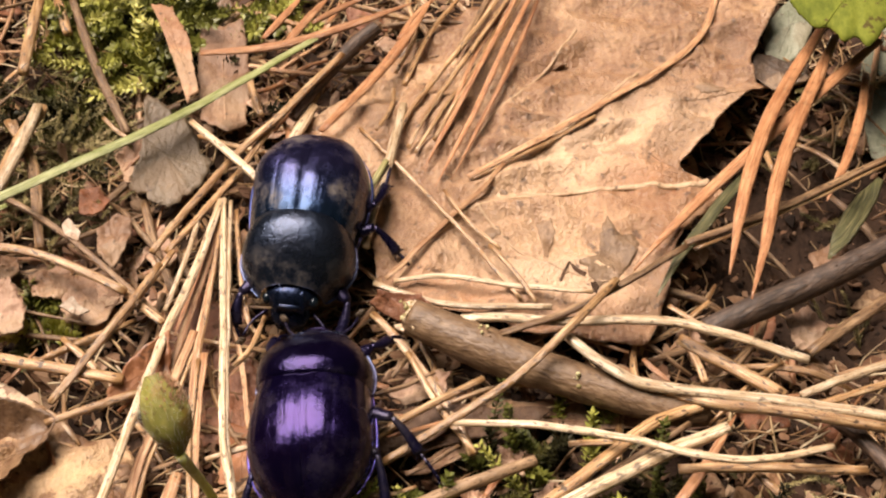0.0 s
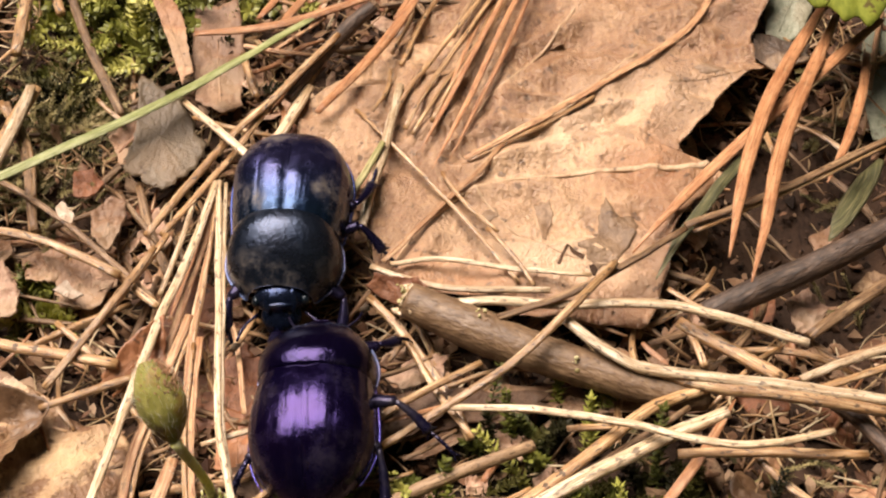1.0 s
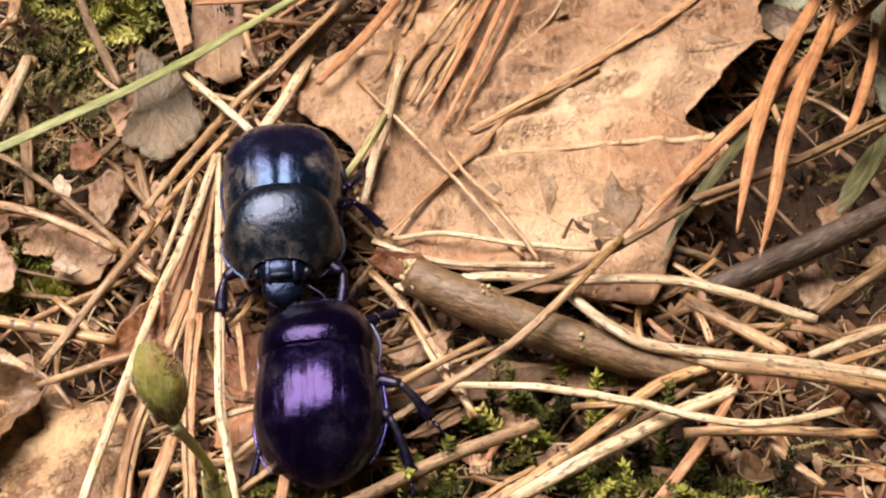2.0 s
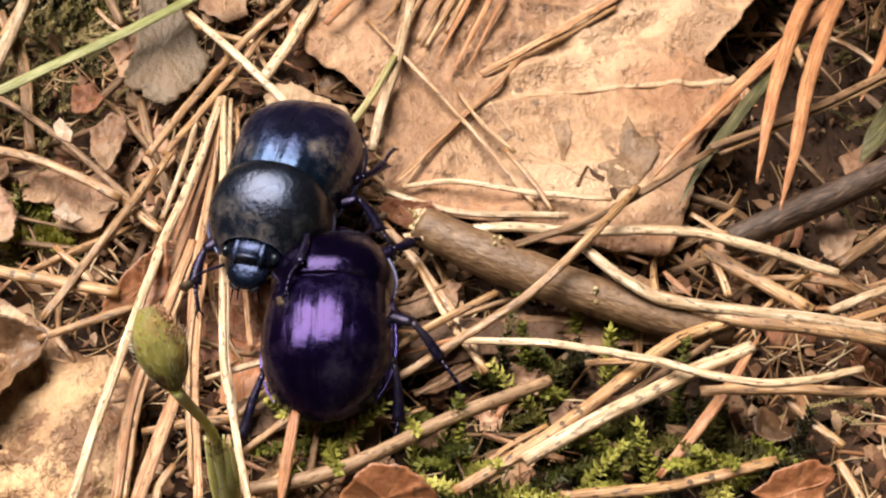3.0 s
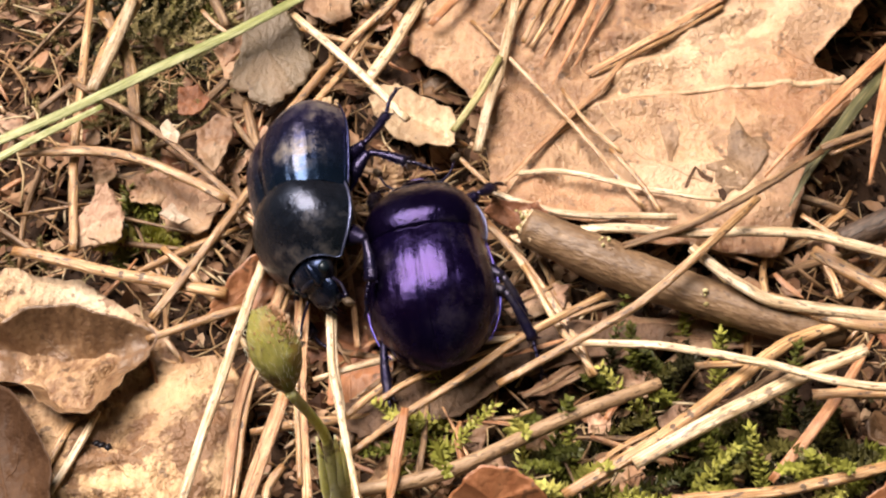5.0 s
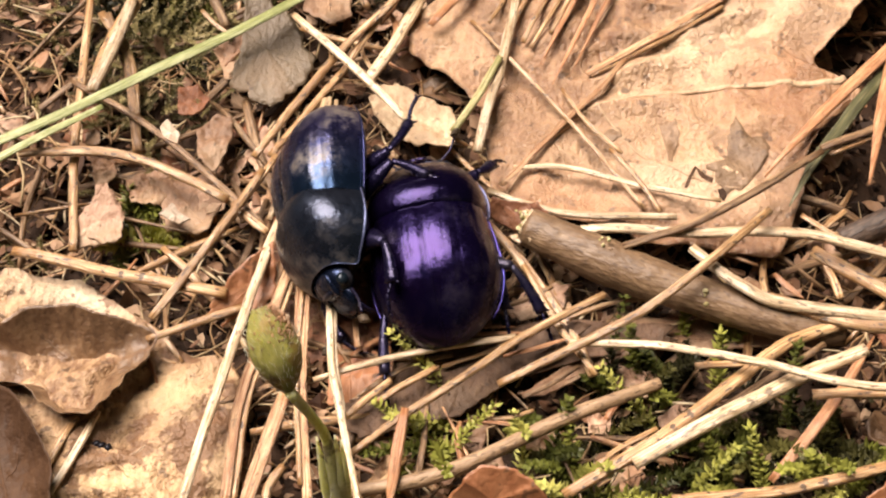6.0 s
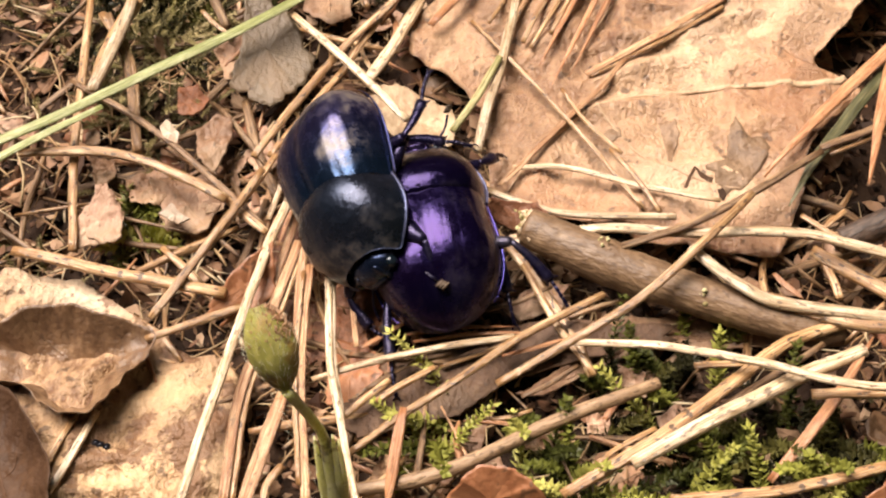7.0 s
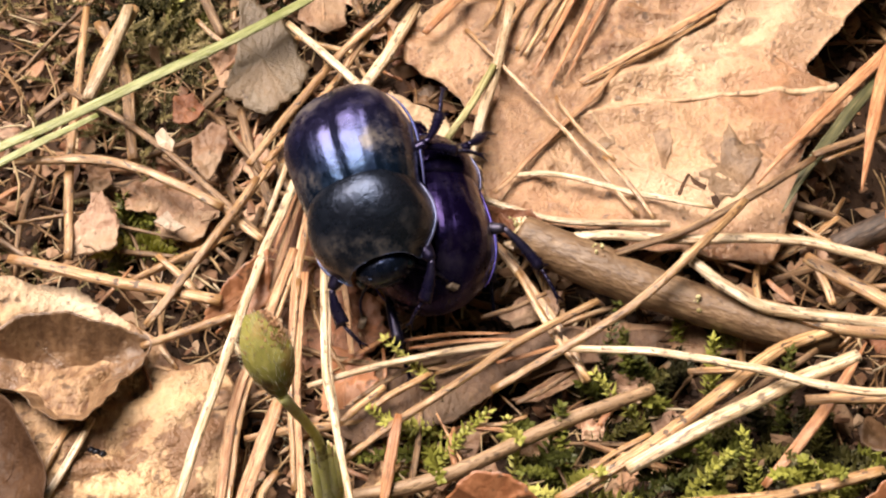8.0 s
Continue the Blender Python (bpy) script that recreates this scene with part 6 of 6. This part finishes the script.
VIOLET_STANCE = [
    [(2.3, 4.2, 1.7), (4.3, 5.4, 2.2), (5.3, 6.6, 0.8), (6.0, 7.4, -0.3)],
    [(-2.3, 4.2, 1.7), (-3.9, 6.0, 2.0), (-3.7, 7.7, 0.8), (-3.2, 8.8, -0.3)],
    [(2.5, 0.6, 1.5), (5.9, -0.3, 2.4), (7.9, -2.2, 0.6), (9.4, -3.8, -0.5)],
    [(-2.5, 0.6, 1.5), (-4.3, 0.6, 1.7), (-4.7, -0.6, 0.3), (-4.8, -1.8, -0.5)],
    [(2.5, -1.4, 1.5), (4.9, -3.6, 2.5), (5.5, -7.0, 0.6), (5.3, -9.2, -0.5)],
    [(-2.5, -1.4, 1.5), (-4.5, -4.4, 2.5), (-6.0, -8.5, 0.8), (-6.6, -10.8, -0.4)],
]
blue_beetle, blue_head, blue_legs = beetle("shiny blue-black dor beetle climbing against the other beetle", 0.95, 0.98, 1.5, 6.4, 0.42, 1.28, BLUE_SHELL, BLUE_PRONOTUM, BLUE_RIM, BLUE_STANCE)
violet_beetle, violet_head, violet_legs = beetle("shiny violet-black dor beetle pushing against the other beetle", 0.92, 0.99, 1.6, 5.85, 0.25, 1.1, VIOLET_SHELL, VIOLET_PRONOTUM, VIOLET_RIM, VIOLET_STANCE)

# seconds, place in millimetres, pitch, roll, heading in degrees
BLUE_ROWS = [
    (0, -10.00, 0.60, 0.00, -8.9, 0.0, 172.9),
    (0.5, -10.10, 0.60, 0.00, -8.5, 0.0, 179.5),
    (1, -10.85, -1.10, 0.00, -7.6, 0.0, 176.9),
    (1.2, -10.84, -1.54, 0.00, -0.1, 0.0, 180.1),
    (2.3, -11.36, -2.90, 0.30, 3.9, 0.0, 183.1),
    (2.5, -10.93, -2.86, 0.30, 3.8, 0.0, 177.1),
    (3, -11.08, -6.30, 1.00, 5.9, 6.0, 164.7),
    (3.5, -11.85, -6.40, 1.50, 8.3, 8.0, 166.3),
    (4, -11.56, -6.50, 1.60, 8.1, 8.0, 170.2),
    (4.5, -11.67, -6.42, 1.80, 8.2, 8.0, 171.3),
    (4.7, -14.52, -6.50, 2.20, 5.9, 44.0, 190.2),
    (5.8, -13.55, -6.76, 2.00, 1.2, 64.0, 190.1),
    (6, -12.85, -6.78, 2.00, 1.6, 64.0, 188.0),
    (6.5, -12.42, -6.57, 2.00, 1.2, 64.0, 189.0),
    (7, -11.95, -6.10, 2.80, -4.1, 52.0, 194.7),
    (7.2, -11.35, -6.25, 3.00, -4.8, 49.0, 194.4),
    (7.5, -11.72, -7.12, 3.30, -5.9, 44.0, 193.9),
    (8, -11.90, -6.80, 4.00, -7.8, 20.0, 193.5),
]
VIOLET_ROWS = [
    (0, -8.37, -16.22, 0.00, 4.6, -8.0, -1.4),
    (0.5, -8.1, -16.67, 0.00, 4.2, -8.0, 1.2),
    (1, -7.95, -16.89, 0.00, 3.3, -8.0, -2.0),
    (1.2, -7.76, -16.90, 0.00, 3.2, -8.0, 0.2),
    (2.3, -7.88, -16.88, 0.00, 3.0, -8.0, 2.3),
    (2.5, -7.54, -16.60, 0.00, 3.0, -8.0, -1.8),
    (3, -7.70, -15.13, 0.00, 3.1, -6.0, -2.6),
    (3.5, -8.14, -14.33, 0.00, 2.5, -6.0, -2.9),
    (4, -8.67, -13.38, 0.00, 1.7, -4.0, -1.0),
    (4.5, -8.92, -12.40, 0.00, 2.3, -4.0, -3.4),
    (4.7, -8.34, -11.67, 0.00, 3.2, -8.0, 6.3),
    (5.8, -8.82, -10.01, 0.00, 4.5, -8.0, 8.7),
    (6, -8.28, -9.38, 0.00, 4.4, -8.0, 8.7),
    (6.5, -8.07, -9.32, 0.00, 4.5, -8.0, 8.7),
    (7, -8.32, -8.23, 0.00, 4.7, -8.0, 10.2),
    (7.2, -7.75, -8.00, 0.00, 4.7, -8.0, 10.0),
    (7.5, -8.19, -8.07, 0.00, 4.7, -8.0, 9.6),
    (8, -8.46, -6.4, 0.00, 4.5, -8.0, 9.3),
]


def motions():
    for thing, rows in ((blue_beetle, BLUE_ROWS), (violet_beetle, VIOLET_ROWS)):
        walk(thing, [(t, pose(x * MM, y * MM, z * MM, p, r, h)) for t, x, y, z, p, r, h in rows])
    # heads nod on the neck
    walk(blue_head, [(t, pose(0, 6.15 * MM, 3.1 * MM, p, 0, y)) for t, p, y in (
        (0, -18, 0), (0.5, -22, 0), (1.0, -6, 6), (1.5, 0, 0), (2.3, 6, 0), (3.0, 2, 0), (4.0, -6, -4), (4.5, -8, -4), (5.8, -12, -12), (6.5, -12, -14), (7.0, -44, -8), (8.0, -64, 0))])
    walk(violet_head, [(t, pose(0, 5.6 * MM, 3.1 * MM, p, 0, 0)) for t, p in ((0, -20), (2.5, -26), (4.0, -20), (6.0, -8), (6.6, 4), (7.0, 16), (8.0, 18))])
    # legs feel forwards and back about their hips; the blue beetle lays one hind leg over the other beetle
    # seconds, turn, lowering and pitch of a leg in degrees
    over = {
        True: {1: ((2.3, 0, 0, 0), (3.0, 20, -32, 36), (4.5, 20, -32, 36), (4.8, 0, 30, 8), (6.6, 0, 30, 8), (7.0, -22, 22, 0), (8.0, -25, 8, 0)),
               3: ((4.5, 0, 0, 0), (4.8, 8, 24, 0), (5.8, 10, 42, 0), (6.6, 10, 42, 0), (7.0, 16, 28, 0), (8.0, 22, 8, 0)),
               5: ((4.5, 0, 0, 0), (4.8, -10, 24, 0), (5.8, -15, 42, 0), (6.6, -15, 42, 0), (7.0, -15, 28, 0), (8.0, -15, 8, 0))},
        False: {2: ((2.5, 0, 0, 0), (4.7, -10, 0, 0), (5.8, -48, 0, 0), (8.0, -44, 0, 0)),
                4: ((4.7, 0, 0, 0), (5.8, 22, 0, 0), (8.0, 24, 0, 0)),
                5: ((3.6, 0, 0, 0), (4.5, 6, 0, -5), (5.8, 12, 0, -7), (7.5, 14, 0, -9), (8.0, 14, 0, -9))},
    }
    for shift, legs in ((0.0, blue_legs), (1.3, violet_legs)):
        for k, leg in enumerate(legs):
            side = 1 if k % 2 == 0 else -1
            at = leg.location.copy()
            table = over[legs is blue_legs].get(k, ((0, 0, 0, 0), (8, 0, 0, 0)))
            rows = []
            for i in range(33):
                t = i * 0.25
                a = math.sin(t * 2.3 + k * 2.1 + shift)
                turn, lower, rise = (float(np.interp(t, [q[0] for q in table], [q[e] for q in table])) for e in (1, 2, 3))
                rows.append((t, pose(at.x, at.y, at.z, rise, -side * (3 + 2 * (k < 2)) * a - lower, side * 6 * a + turn)))
            walk(leg, rows)
    # two stems that the beetles' feet push aside
    for name, rows in (("lifted_straw", ((0, 0), (4.5, 0), (4.8, -3), (5.8, -7), (8, -7))), ("pressed_straw", ((0, 0), (4.5, 0), (4.9, -2), (5.8, -6), (6.6, -6), (7.0, -1.5), (8, -1.5)))):
        ob = MOVED[name]
        x, y, z = ob.location
        walk(ob, [(t, pose(x, y, z, 0, 0, a)) for t, a in rows])


motions()
